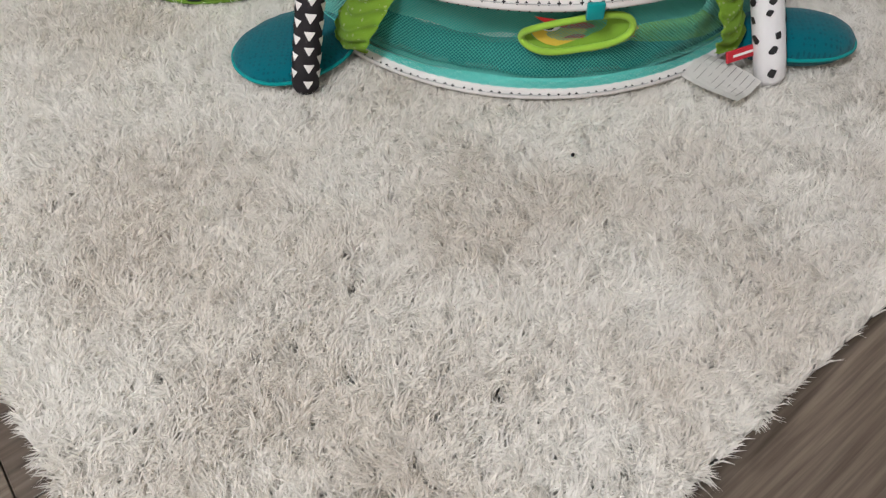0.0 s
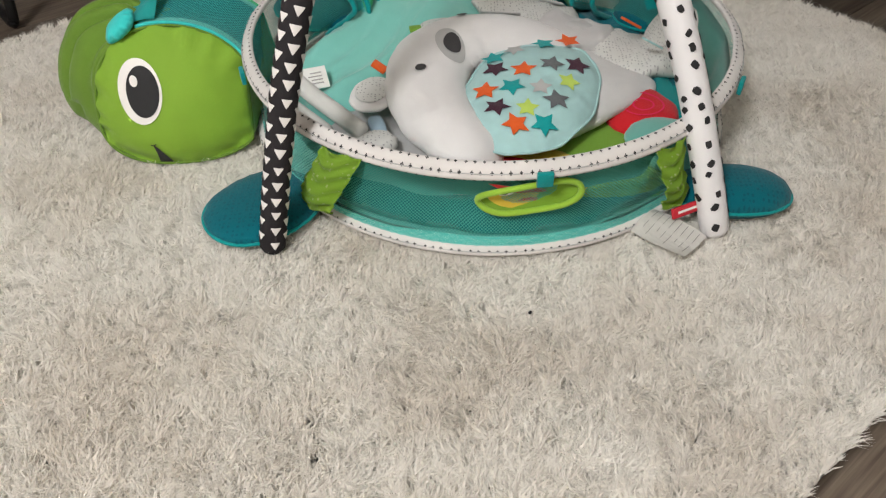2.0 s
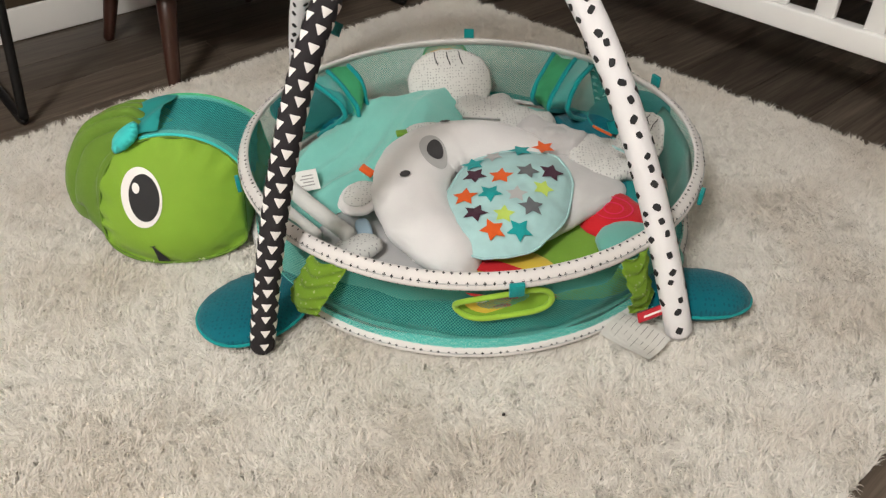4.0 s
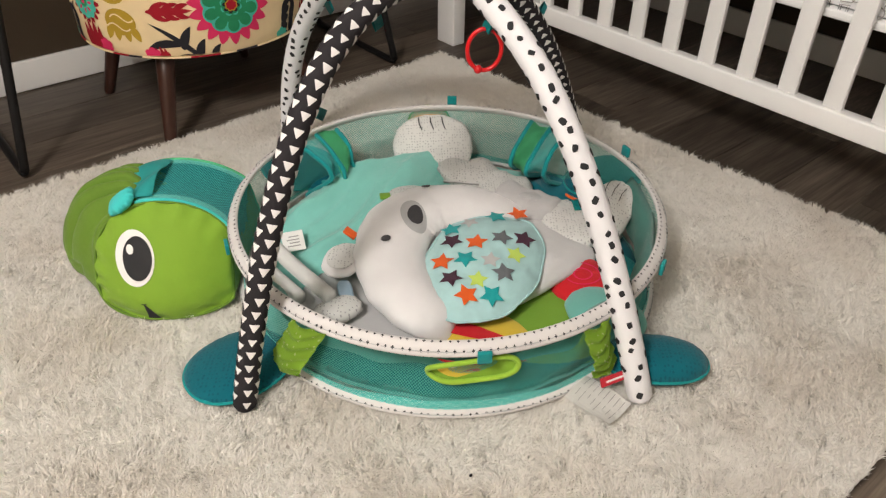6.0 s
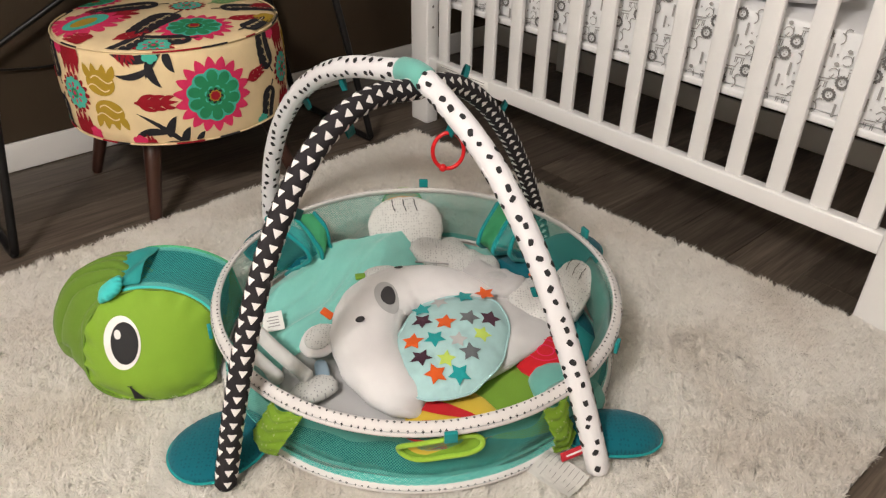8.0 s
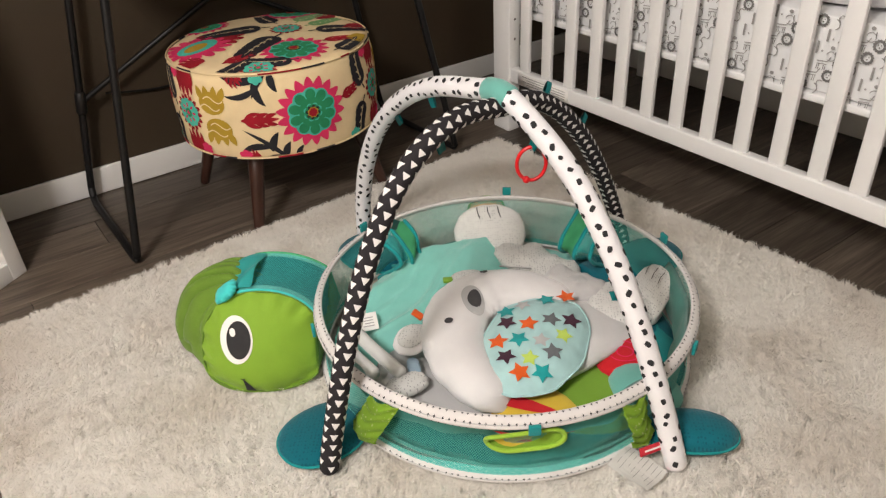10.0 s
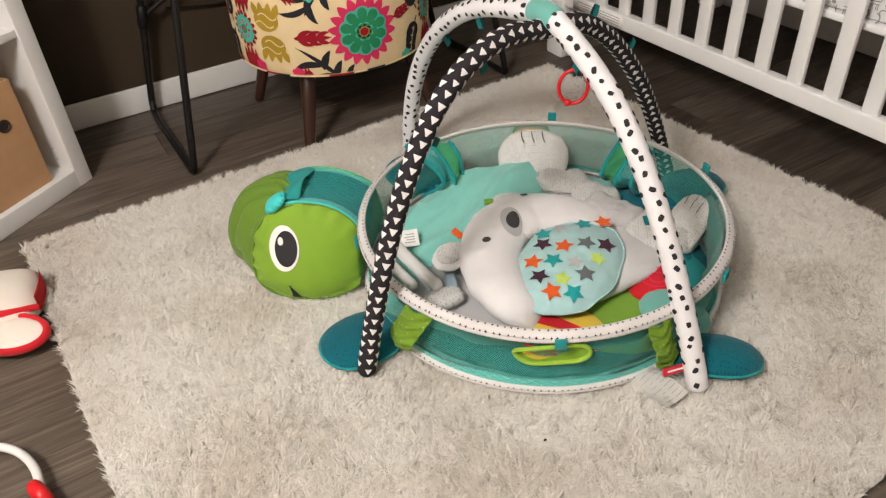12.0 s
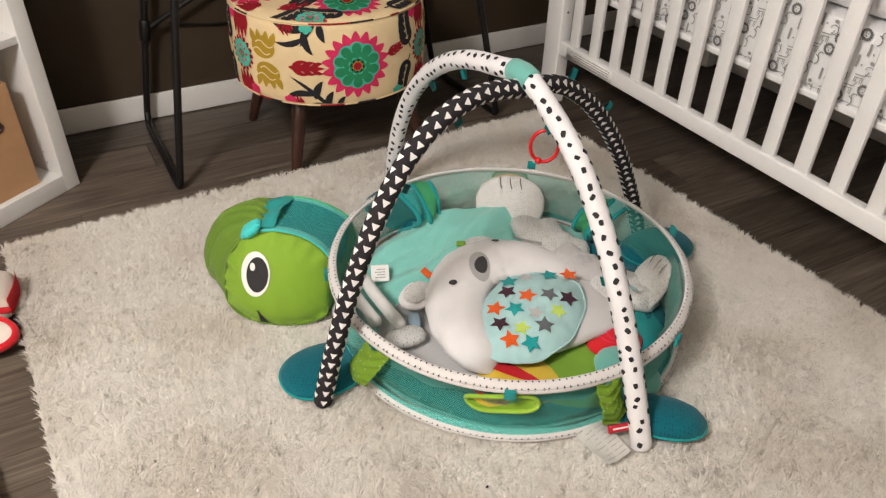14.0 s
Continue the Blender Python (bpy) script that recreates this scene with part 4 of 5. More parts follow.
floor_patch("aqua_panel", MINT, -0.250, 0.168, 0.055, 0.070, 40, 0.040, "mint cloth corner")
floor_patch("teal_floor_corner", TEAL, -0.285, -0.045, 0.045, 0.13, 10, 0.010, "dark teal floor edge")
floor_patch("teal_floor_corner", TEAL, -0.205, -0.205, 0.080, 0.075, 40, 0.010, "dark teal floor edge")
limb = floor_patch("dotted_limb", DOTGREY, -0.078, -0.205, 0.104, 0.060, -38, 0.046, "pale grey dotted soft limb, quilted across", 2.6, 0.02)
for v in limb.data.vertices:
    along = v.co.x * math.cos(radians(-38)) + v.co.y * math.sin(radians(-38))
    v.co.z += 0.0045 * abs(math.sin(along * 95)) - 0.003 if v.co.z > 0.03 else 0.0
floor_patch("dotted_limb", DOTGREY, -0.245, -0.060, 0.072, 0.066, 15, 0.050, "pale grey dotted soft limb", 2.6, 0.02)
pad = floor_patch("ear_pad", GREYPLUSH, -0.148, -0.112, 0.068, 0.046, -22, 0.062, "soft grey ear-shaped pad", 2.3, 0.02)
floor_patch("ear_pad_inner", GREYCLOTH, -0.152, -0.108, 0.046, 0.026, -22, 0.0635, parent=pad)


# two dotted paws that lean on the net
def paw(ang, rx, rz, zc, extra, turn=0.0):
    a = radians(ang)
    bm = pillow(bmesh.new(), 0, 0, rx, rz, 0.026, -0.013, 0, 2.3, 40, 6, 0.012)
    m = Matrix.Translation(((RR - 0.05) * math.cos(a), (RR - 0.05) * math.sin(a), zc)) @ Matrix.Rotation(a - math.pi / 2, 4, "Z") @ Matrix.Rotation(radians(58), 4, "X") @ Matrix.Rotation(radians(turn), 4, "Z")
    bmesh.ops.transform(bm, matrix=m, verts=bm.verts)
    ob = part("paw", bm, DOTGREY, gym, "pale grey dotted paw with stitched claws")
    bm = bmesh.new()
    for dx in (-0.028, -0.004, 0.020):
        stroke(bm, [(dx + 0.006, rz * 0.92 - 0.026), (dx + 0.001, rz * 0.92 - 0.012), (dx, rz * 0.92)], 0.0020, lambda x, y: m @ Vector((x, y, 0.0135 * max(0.12, 1 - (y / rz) ** 4) ** 0.5 + 0.0012)))
    part("claw_stitch", bm, BLACKINK, ob)
    if extra:
        bm = pillow(bmesh.new(), -0.004, rz * 0.80, rx * 0.52, rz * 0.50, 0.010, -0.022, 0, 2.0, 30, 5)
        bmesh.ops.transform(bm, matrix=m, verts=bm.verts)
        lining = part("paw_lining", bm, TAN, ob, "tan cloth behind the paw")
        part("lining_edging", pipe([m @ Vector((-0.004 + rx * 0.53 * math.cos(t), rz * 0.80 + rz * 0.51 * math.sin(t), -0.017)) for t in (math.pi * k / 24 for k in range(25))], 0.0022, 6), GREEN, lining, "green edging")
    return m


paw(-85, 0.082, 0.066, 0.066, True)
m = paw(-166, 0.060, 0.064, 0.056, False, 10)
part("ribbon_tag", a_box(-0.007, -0.002, 0.065, 0.007, 0.002, 0.10, 0.001, m), ORANGE, gym, "orange ribbon loop")
part("ribbon_tag", a_box(0.045, -0.012, 0.050, 0.060, -0.009, 0.085, 0.001, m), STARBASE, gym, "pale aqua ribbon loop")

# ruched straps on the net, green with pale dots, outside at the front; seen from within at the back
for ang, inside in ((58, False), (124, False), (233, True), (317, True)):
    a0 = radians(ang)
    lean = {58: -0.13, 124: 0.06}.get(ang, 0.0)
    bm = bmesh.new()

    def strap_f(u, v, lift=0.0):
        a = a0 + (u - 0.5) * ({58: 0.165, 124: 0.135}.get(ang, 0.25)) + lean * (1 - v)
        ruche = 0.0030 * math.sin(v * 30 + 3 * math.sin(u * 5)) * (1 if not inside else 0.4) + (0.018 * (1 - v) ** 2 if not inside else 0.0)
        side = -1 if inside else 1
        bulge = (0.021 * math.sin(math.pi * v ** 1.3) ** 0.8 + 0.003 * math.sin(9 * u + 8 * v)) if inside else 0.016 * math.sin(math.pi * v) + 0.008 * math.sin(math.pi * u)
        p = wall_point(a, v * 0.97 if inside else 0.15 + 0.82 * v, side * (0.006 + ruche + bulge * (3.0 if inside else 1)) + lift)
        return p

    if inside:
        # solid green half, net half, and thick rolled edges
        flip = ang < 270
        half = lambda u: 1 - 0.55 * u if flip else 0.55 * u
        grid(bm, lambda u, v: strap_f(half(u), v), 8, 26)
        bmesh.ops.solidify(bm, geom=bm.faces[:], thickness=0.003)
        ob = part("strap", bm, CUFF, gym, "green cloth strap bowed in from the net")
        bm = bmesh.new()
        rest = lambda u: 0.45 - 0.45 * u if flip else 0.55 + 0.45 * u
        grid(bm, lambda u, v: strap_f(rest(u), v), 8, 20, uv=lambda u, v: (u * 0.05 + v * 0.09, u * 0.05 - v * 0.09))
        part("strap_net", bm, NETDARK, ob, "teal net cheek of the strap")
        for u, mat in ((0.0, TEALLIGHT), (0.48, TEALLIGHT), (1.0, TEALLIGHT)):
            part("strap_edging", pipe([strap_f(u, k / 20) for k in range(21)], 0.0048, 8), mat, ob)
    else:
        grid(bm, strap_f, 12, 26, uv=lambda u, v: (u * 0.055, v * 0.13))
        bmesh.ops.solidify(bm, geom=bm.faces[:], thickness=0.003)
        part("strap", bm, DOTGREEN, gym, "ruched green dotted strap")

# oval pocket with green edging
pa, pv = radians(95), 0.61
oval = lambda lift, k=1.0: [wall_point(pa - 0.062 * k * math.cos(t) / RB - 0.006 * math.sin(t), pv + 0.205 * k * math.sin(t) - 0.075 * math.cos(t), lift) for t in (2 * math.pi * i / 40 for i in range(40))]
part("pocket_edging", pipe(oval(0.008), 0.0040, 8, True), DOTGREEN, gym, "lime green edging of the oval pocket")
bm = bmesh.new()
vs = [bm.verts.new(p) for p in oval(0.006)]
mid = bm.verts.new(wall_point(pa, pv, -0.010))
for i in range(40):
    bm.faces.new((vs[i], vs[(i + 1) % 40], mid))
part("pocket_lining", bm, GREEN, gym, "green pocket with a printed bird inside")


def in_pocket(lift):
    return lambda x, y: wall_point(pa - x / RB, pv + y / 0.13, 0.0045 + lift - 0.012 * (1 - min(1, math.hypot(x / 0.062, y / 0.03))))


bm = bmesh.new()
patch(bm, ellipse(0.018, -0.002, 0.034, 0.020, 20, 12), in_pocket(0.001), 2)
part("yellow_print", bm, YELLOW, gym)
bm = bmesh.new()
leaf(bm, -0.022, 0.004, 15, 0.075, 8, 0.015, in_pocket(0.002))
leaf(bm, -0.020, -0.014, 25, 0.035, -40, 0.006, in_pocket(0.002))
part("red_print", bm, REDCLOTH, gym)
bm = bmesh.new()
patch(bm, ellipse(0.030, 0.011, 0.011, 0.007, 14), in_pocket(0.003), 1)
part("white_print", bm, WHITEINK, gym)
bm = bmesh.new()
patch(bm, ellipse(0.031, 0.011, 0.005, 0.0042, 12), in_pocket(0.004), 1)
part("black_print", bm, BLACKINK, gym)

# four teal flippers
for x, y, t, rx, ry, thick in ((0.312, 0.266, 42, 0.079, 0.067, 0.034), (-0.308, 0.262, 176, 0.078, 0.046, 0.052), (0.30, -0.30, -45, 0.09, 0.075, 0.044), (-0.325, -0.265, -140, 0.09, 0.065, 0.048)):
    bm = pillow(bmesh.new(), x, y, rx, ry, thick, -0.006, t, 2.2, 48, 7, 0.018)
    fl = part("flipper", bm, TEALDOT, gym, "stuffed deep teal flipper")
    c, s = math.cos(radians(t)), math.sin(radians(t))
    part("flipper_piping", pipe([(x + 1.005 * (rx * math.cos(a) * c - ry * math.sin(a) * s) * (abs(math.cos(a)) ** 2.2 + abs(math.sin(a)) ** 2.2) ** (-1 / 2.2), y + 1.005 * (rx * math.cos(a) * s + ry * math.sin(a) * c) * (abs(math.cos(a)) ** 2.2 + abs(math.sin(a)) ** 2.2) ** (-1 / 2.2), thick / 2 - 0.007) for a in (2 * math.pi * k / 48 for k in range(48))], 0.0026, 6, True), TEALLIGHT, fl)

# woven tag and care label
bm = a_box(-0.023, -0.0018, -0.0068, 0.023, 0.0018, 0.0068, 0.0008, Matrix.Translation((-0.236, 0.312, 0.033)) @ Matrix.Rotation(radians(25), 4, "Z") @ Matrix.Rotation(radians(25), 4, "X"))
tag = part("woven_tag", bm, REDTAG, gym, "small red woven tag with a white bar")
bm = a_box(-0.015, 0.0019, -0.0016, 0.015, 0.0025, 0.0016, 0.0003, Matrix.Translation((-0.236, 0.312, 0.033)) @ Matrix.Rotation(radians(25), 4, "Z") @ Matrix.Rotation(radians(25), 4, "X"))
part("tag_bar", bm, WHITEINK, tag)
lm = Matrix.Translation((-0.210, 0.337, 0.0165)) @ Matrix.Rotation(radians(45), 4, "Z")
bm = bmesh.new()
grid(bm, lambda u, v: lm @ Vector(((u - 0.5) * 0.053, (v - 0.5) * 0.076, 0.004 * math.sin(u * 4 + v * 3))), 8, 8)
bmesh.ops.solidify(bm, geom=bm.faces[:], thickness=0.0005)
label = part("care_label", bm, PAPER, gym, "white satin care label with small print", smooth=False)
bm = bmesh.new()
for k in range(8):
    y = 0.031 - 0.0085 * k
    for x0, x1 in ((-0.022, -0.005), (0.001, 0.020 - 0.006 * (k % 3))):
        stroke(bm, [(x0, y), ((x0 + x1) / 2, y), (x1, y)], 0.0008 if k < 4 else 0.0006, lambda a, b: lm @ Vector((a, b, 0.004 * math.sin((a / 0.053 + 0.5) * 4 + (b / 0.076 + 0.5) * 3) + 0.002)))
part("print_bar", bm, INK_LIGHT, label)


# arches
def arch_points(foot, h0, zm, front, back, n=56):
    """From the near foot over the crown to the far foot; front and back: half width and shape of each side."""
    d = Vector((foot[0], foot[1], 0)).normalized()
    raw = []
    for k in range(n + 1):
        q = 1 - 2 * k / n
        s = math.sin(abs(q) * math.pi / 2)
        w, p, e = front if q >= 0 else back
        z = zm * max(0.0, 1 - s ** p) ** e
        raw.append(d * (h0 + (1 if q >= 0 else -1) * w * s) + Vector((0, 0, z)))
    # even steps along the curve
    acc = [0.0]
    for i in range(n):
        acc.append(acc[-1] + (raw[i + 1] - raw[i]).length)
    out, j = [], 0
    for k in range(n + 1):
        want = acc[-1] * k / n
        while j < n - 1 and acc[j + 1] < want:
            j += 1
        out.append(raw[j].lerp(raw[j + 1], (want - acc[j]) / max(acc[j + 1] - acc[j], 1e-9)))
    return out


R_B, R_W = 0.0165, 0.0185
black = Sweep([p + Vector((0, 0, 0.004 - 0.013 * math.exp(-(p.xy.length / 0.06) ** 2))) for p in arch_points((0.2875, 0.3326), 0.06, 0.508, (0.383, 2.75, 1.0), (0.50, 2.3, 1.0))])
white = Sweep([p + Vector((0, 0, 0.004 + 0.016 * math.exp(-(p.xy.length / 0.06) ** 2))) for p in arch_points((-0.2755, 0.3155), -0.045, 0.500, (0.465, 2.35, 1.0), (0.465, 2.0, 0.5))])
arch_b = part("arch", tube(bmesh.new(), black, R_B, 18, taper=lambda q: 1 + 0.018 * math.sin(q * 160) * math.sin(q * 37)), BLACKCLOTH, gym, "black padded arch printed with white triangles")
arch_w = part("arch", tube(bmesh.new(), white, R_W, 18), WHITECLOTH, gym, "white padded arch printed with black dashes")
rnd = random.Random(8)
bm = bmesh.new()
n = int(black.length / 0.0205)
for k in range(n):
    for j in range(6):
        s0, phi = (k + 0.5 + 0.5 * (j % 2) + rnd.uniform(-0.06, 0.06)) / n, 2 * math.pi * (j + 0.25 + rnd.uniform(-0.06, 0.06)) / 6
        if s0 > 0.995:
            continue
        q = 0.0084 * rnd.uniform(0.88, 1.12)
        pts = [(-0.55 * q, -0.80 * q), (-0.55 * q, 0.80 * q), (0.85 * q, 0.0)]
        patch(bm, [(pts[i][0] + (pts[(i + 1) % 3][0] - pts[i][0]) * f, pts[i][1] + (pts[(i + 1) % 3][1] - pts[i][1]) * f) for i in range(3) for f in (0.08, 0.5, 0.92)], lambda x, y: black.place(s0 - x / black.length, phi + y / R_B, R_B + 0.0010), 2)
part("triangle_print", bm, WHITEINK, arch_b, "", "stuff")
bm = bmesh.new()
n = int(white.length / 0.0225)
for k in range(n):
    for j in range(5):
        s0, phi = (k + 0.5 + 0.43 * j + rnd.uniform(-0.24, 0.24)) / n, 2 * math.pi * (j + 0.1 + rnd.uniform(-0.2, 0.2)) / 5
        if s0 > 0.992:
            continue
        turn = rnd.uniform(-55, 55)
        q = rnd.uniform(0.74, 1.02)
        block = [(x * rnd.uniform(0.82, 1.1), y * rnd.uniform(0.82, 1.1)) for x, y in ((0.0062, 0.0012), (0.0046, 0.0042), (-0.0004, 0.0046), (-0.0052, 0.0034), (-0.0060, -0.0016), (-0.0040, -0.0044), (0.0012, -0.0044), (0.0054, -0.0034))]
        c, d = math.cos(radians(turn)) * q, math.sin(radians(turn)) * q
        patch(bm, [(x * c - y * d, x * d + y * c) for x, y in block], lambda x, y: white.place(s0 + x / white.length, phi + y / R_W, R_W + 0.0009), 1)
part("dash_print", bm, BLACKINK, arch_w, "", "stuff")

# teal sleeve where the arches cross, ribbon loops along them
cs = min(range(57), key=lambda i: (Vector(white.p[i]).xy).length) / 56
sleeve = Sweep([white.place(cs - 0.017 + 0.034 * k / 6, 0, 0) for k in range(7)])
part("cross_sleeve", tube(bmesh.new(), sleeve, R_W + 0.0026, 18), MINT, gym, "bright aqua sleeve at the crossing")


def loop_tab(sw, s, phi, r, parent):
    p, q = sw.place(s, phi, r - 0.002), sw.place(s, phi, r + 0.020)
    d = (q - p).normalized()
    side = (sw.place(s + 0.01, phi, r) - sw.place(s - 0.01, phi, r)).normalized()
    bm = bmesh.new()
    line = [p + d * (0.022 * math.sin(math.pi * k / 10)) + d.cross(side) * 0.003 * math.cos(math.pi * k / 10) for k in range(11)]
    rows = [(bm.verts.new(c - side * 0.0075), bm.verts.new(c + side * 0.0075)) for c in line]
    for i in range(10):
        bm.faces.new((rows[i][0], rows[i + 1][0], rows[i + 1][1], rows[i][1]))
    bmesh.ops.solidify(bm, geom=bm.faces[:], thickness=0.001)
    part("ribbon_loop", bm, TEALLIGHT, parent, "small teal ribbon loop")
    return q


down = lambda sw, s, r: min((2 * math.pi * k / 24 for k in range(24)), key=lambda f: sw.place(s, f, r).z)
up = lambda sw, s, r: max((2 * math.pi * k / 24 for k in range(24)), key=lambda f: sw.place(s, f, r).z)
for s in (0.30, 0.41):
    loop_tab(black, s, down(black, s, R_B), R_B, arch_b)
for s in (0.60, 0.70):
    loop_tab(black, s, up(black, s, R_B), R_B, arch_b)
for s in (0.60, 0.70, 0.20):
    loop_tab(white, s, down(white, s, R_W), R_W, arch_w)
hook = loop_tab(white, 0.395, down(white, 0.395, R_W), R_W, arch_w)

# red ring toy that hangs from the arch
hm = GYM @ Matrix.Translation(hook + Vector((0, 0, 0.002)))
ring_toy = thing("ring_toy", hm, "red plastic link ring hanging from the arch", "toy")
tilt = Matrix.Rotation(radians(6), 4, "Z")
pts = [tilt @ Vector((0.024 * math.sin(a), 0.0, -0.029 + 0.030 * math.cos(a))) for a in (2 * math.pi * k / 40 for k in range(40))]
part("ring", pipe(pts, 0.0032, 10, True), REDPLASTIC, ring_toy)
bm = bmesh.new()
bmesh.ops.create_uvsphere(bm, u_segments=14, v_segments=10, radius=0.0062, matrix=tilt @ Matrix.Translation((0.008, 0, -0.0575)))
part("ring_clasp", bm, REDPLASTIC, ring_toy)

# ---------------------------------------------------------------- turtle head of the gym
HA, HZ, HW = 0.452, 0.060, 0.117      # middle of the face panel and its half width
HX = lambda s: 0.117 if s > 0 else 0.060


def head_outline(t):
    """The face panel's seam: a round dome above, squarer below."""
    c, s = math.cos(t), math.sin(t)
    e = 2.05 if s > 0 else 3.2
    k = (abs(c) ** e + abs(s) ** e) ** (-1 / e)
    return HA + HW * c * k, max(HZ + HX(s) * s * k, 0.0)


def seam_depth(x, z):
    """The face leans back towards the crown and curves round at both ends."""
    return 0.152 - 0.42 * z - 2.0 * (x - 0.468) ** 2


def face_depth(x, z):
    rho = min(1.0, (abs((x - HA) / HW) ** 2.3 + abs((z - HZ) / HX(z - HZ)) ** 2.3) ** (1 / 2.3))
    return seam_depth(x, z) + 0.026 * (1 - rho ** 2.4)


def back_depth(z):
    return -(0.125 - 0.44 * z)


def gusset_point(t, v, out_of):
    x, z = head_outline(t)
    y0, y1 = back_depth(z), seam_depth(x, z)
    arch = 1 - (2 * v - 1) ** 2
    out = 1 + arch * out_of
    return x, y0 + (y1 - y0) * v, z, out


bm = bmesh.new()


def band_f(u, v):
    t = 2 * math.pi * u
    c, s = math.cos(t), math.sin(t)
    # full round the nose, sunk below the net on the crown, flat below
    deg = math.degrees(t) % 360
    crown = max(0.0, min(1.0, (deg - 66) / 14)) if deg < 200 else 0.0
    full = (0.13 * max(0.0, min(1.0, 0.4 + 1.2 * c)) + 0.48 * max(0.0, c) ** 2.5) * (1 - crown) - 0.16 * crown
    if s < -0.3:
        full *= max(0.0, (1 + s) / 0.7)
    x, y, z, out = gusset_point(t, v, full)
    arch = 1 - (2 * v - 1) ** 4
    fold = (1 - abs(math.sin(19 * v + 0.9 * math.sin(t * 1.6 + 0.5) + 1.3 * noise.noise(Vector((x * 6, y * 5, z * 6)))))) ** 2.6
    wr = (-0.036 * fold + 0.008 * noise.noise(Vector((x * 24, y * 30, z * 24))) + 0.012) * (0.15 + 0.85 * max(0, c) ** 0.6) * arch
    return (max(0.350, HA + (x - HA) * out + wr * c), y, max(0.0, HZ + (z - HZ) * out + wr * s))


grid(bm, band_f, 120, 64, close_u=True)
# gusset of the face's lime, its colour darkened for the shade among the folds
head = part("turtle_head", bm, GREENSHADE, gym, "stuffed lime green turtle head with gathered gusset")
for side in (1, -1):
    bm = bmesh.new()

    def face_f(u, v):
        x, z = head_outline(2 * math.pi * u)
        x, z = HA + (x - HA) * v, HZ + (z - HZ) * v
        y = face_depth(x, z) if side > 0 else back_depth(z) - 0.020 * (1 - v ** 2.4)
        rim = max(0.0, min(1.0, (v - 0.72) / 0.15))
        y += (0.0030 * noise.noise(Vector((x * 15, z * 22, 4.0))) + 0.0020 * noise.noise(Vector((x * 40, z * 30, 7.0)))) * rim
        pucker = 0.0036 * math.sin(2 * math.pi * u * 15 + 2 * math.sin(2 * math.pi * u * 3)) * max(0, v - 0.74) / 0.26
        return (max(0.350, x), y + pucker, z + 0.4 * pucker)

    grid(bm, face_f, 84, 20, close_u=True)
    bmesh.ops.remove_doubles(bm, verts=bm.verts, dist=1e-5)
    part("face_panel", bm, GREEN, head)
    line = [head_outline(2 * math.pi * k / 72) for k in range(72)]
    # the front seam takes the shade-darkened lime too
    part("face_seam", pipe([(max(0.351, x), (seam_depth(x, z) if side > 0 else back_depth(z)) + side * 0.001, z) for x, z in line], 0.0024, 6, True), GREENSHADE if side > 0 else CUFF, head)


# teal lining sunk in the crown, the net stretched over it and its aqua binding
def crown_f(u, v, out_of, lift=0.0):
    t = radians(73 + 105 * u)
    x, y, z, out = gusset_point(t, v, out_of)
    out += lift
    return Vector((max(0.352, HA + (x - HA) * out), y, HZ + (z - HZ) * out))


crown_uv = lambda u, v: (u * 0.15 + v * 0.09, u * 0.15 - v * 0.09)
bm = bmesh.new()
grid(bm, lambda u, v: crown_f(u, v, -0.12, 0.01), 30, 12)
bmesh.ops.solidify(bm, geom=bm.faces[:], thickness=0.001)
part("crown_lining", bm, TEALDEEP, head, "teal cloth under the net")
bm = bmesh.new()
grid(bm, lambda u, v: crown_f(u, v, -0.02 + 0.04 * math.sin(7 * u + 2), 0.03), 40, 16, uv=crown_uv)
net_pocket = part("net_pocket", bm, NETDARK, head, "deep teal net pocket over the head")
for v0, v1, mat in ((0.88, 1.0, NETHEM), (0.0, 0.10, NETHEM)):
    bm = bmesh.new()
    grid(bm, lambda u, v: crown_f(u, v0 + (v1 - v0) * v, -0.03, 0.038), 40, 3, uv=crown_uv)
    part("net_binding", bm, mat, net_pocket, "aqua net binding")
part("net_edging", pipe([crown_f(k / 40, 1.0, 0.0, 0.03) for k in range(41)], 0.0026, 8), AQUACLOTH, net_pocket, "aqua edging of the net pocket")
part("net_edging", pipe([crown_f(k / 40, 0.0, 0.0, 0.03) for k in range(41)], 0.0030, 8), CUFF, net_pocket, "green edging of the net pocket")
bm = bmesh.new()
grid(bm, lambda u, v: crown_f(-0.07 + 0.19 * u, 0.06 + 0.90 * v, 0.10 + 0.05 * math.sin(6 * v + 4 * u), 0.05), 8, 20)
bmesh.ops.solidify(bm, geom=bm.faces[:], thickness=0.003)
part("net_band", bm, AQUACLOTH, net_pocket, "wide aqua cloth band across the crown")
bm = pillow(bmesh.new(), 0, 0, 0.025, 0.017, 0.022, -0.011, 0, 3.2, 40, 7, 0.16)
bmesh.ops.transform(bm, matrix=Matrix.Translation((0.509, 0.078, 0.176)) @ Matrix.Rotation(radians(38), 4, "Y") @ Matrix.Rotation(radians(-20), 4, "X"), verts=bm.verts)
part("net_tab", bm, AQUACLOTH, net_pocket, "knotted aqua cloth tab")
onface = lambda lift: (lambda x, z: (x, face_depth(x, z) + lift, z))
EX, EZ = 0.489, 0.104
bm = bmesh.new()
patch(bm, ellipse(EX, EZ, 0.0325, 0.0395, 36, 4), onface(0.0022), 5)
part("eye_white", bm, WHITEINK, head, "white printed eye")
bm = bmesh.new()
patch(bm, ellipse(EX - 0.005, EZ + 0.001, 0.0240, 0.0310, 32, 4), onface(0.0032), 5)
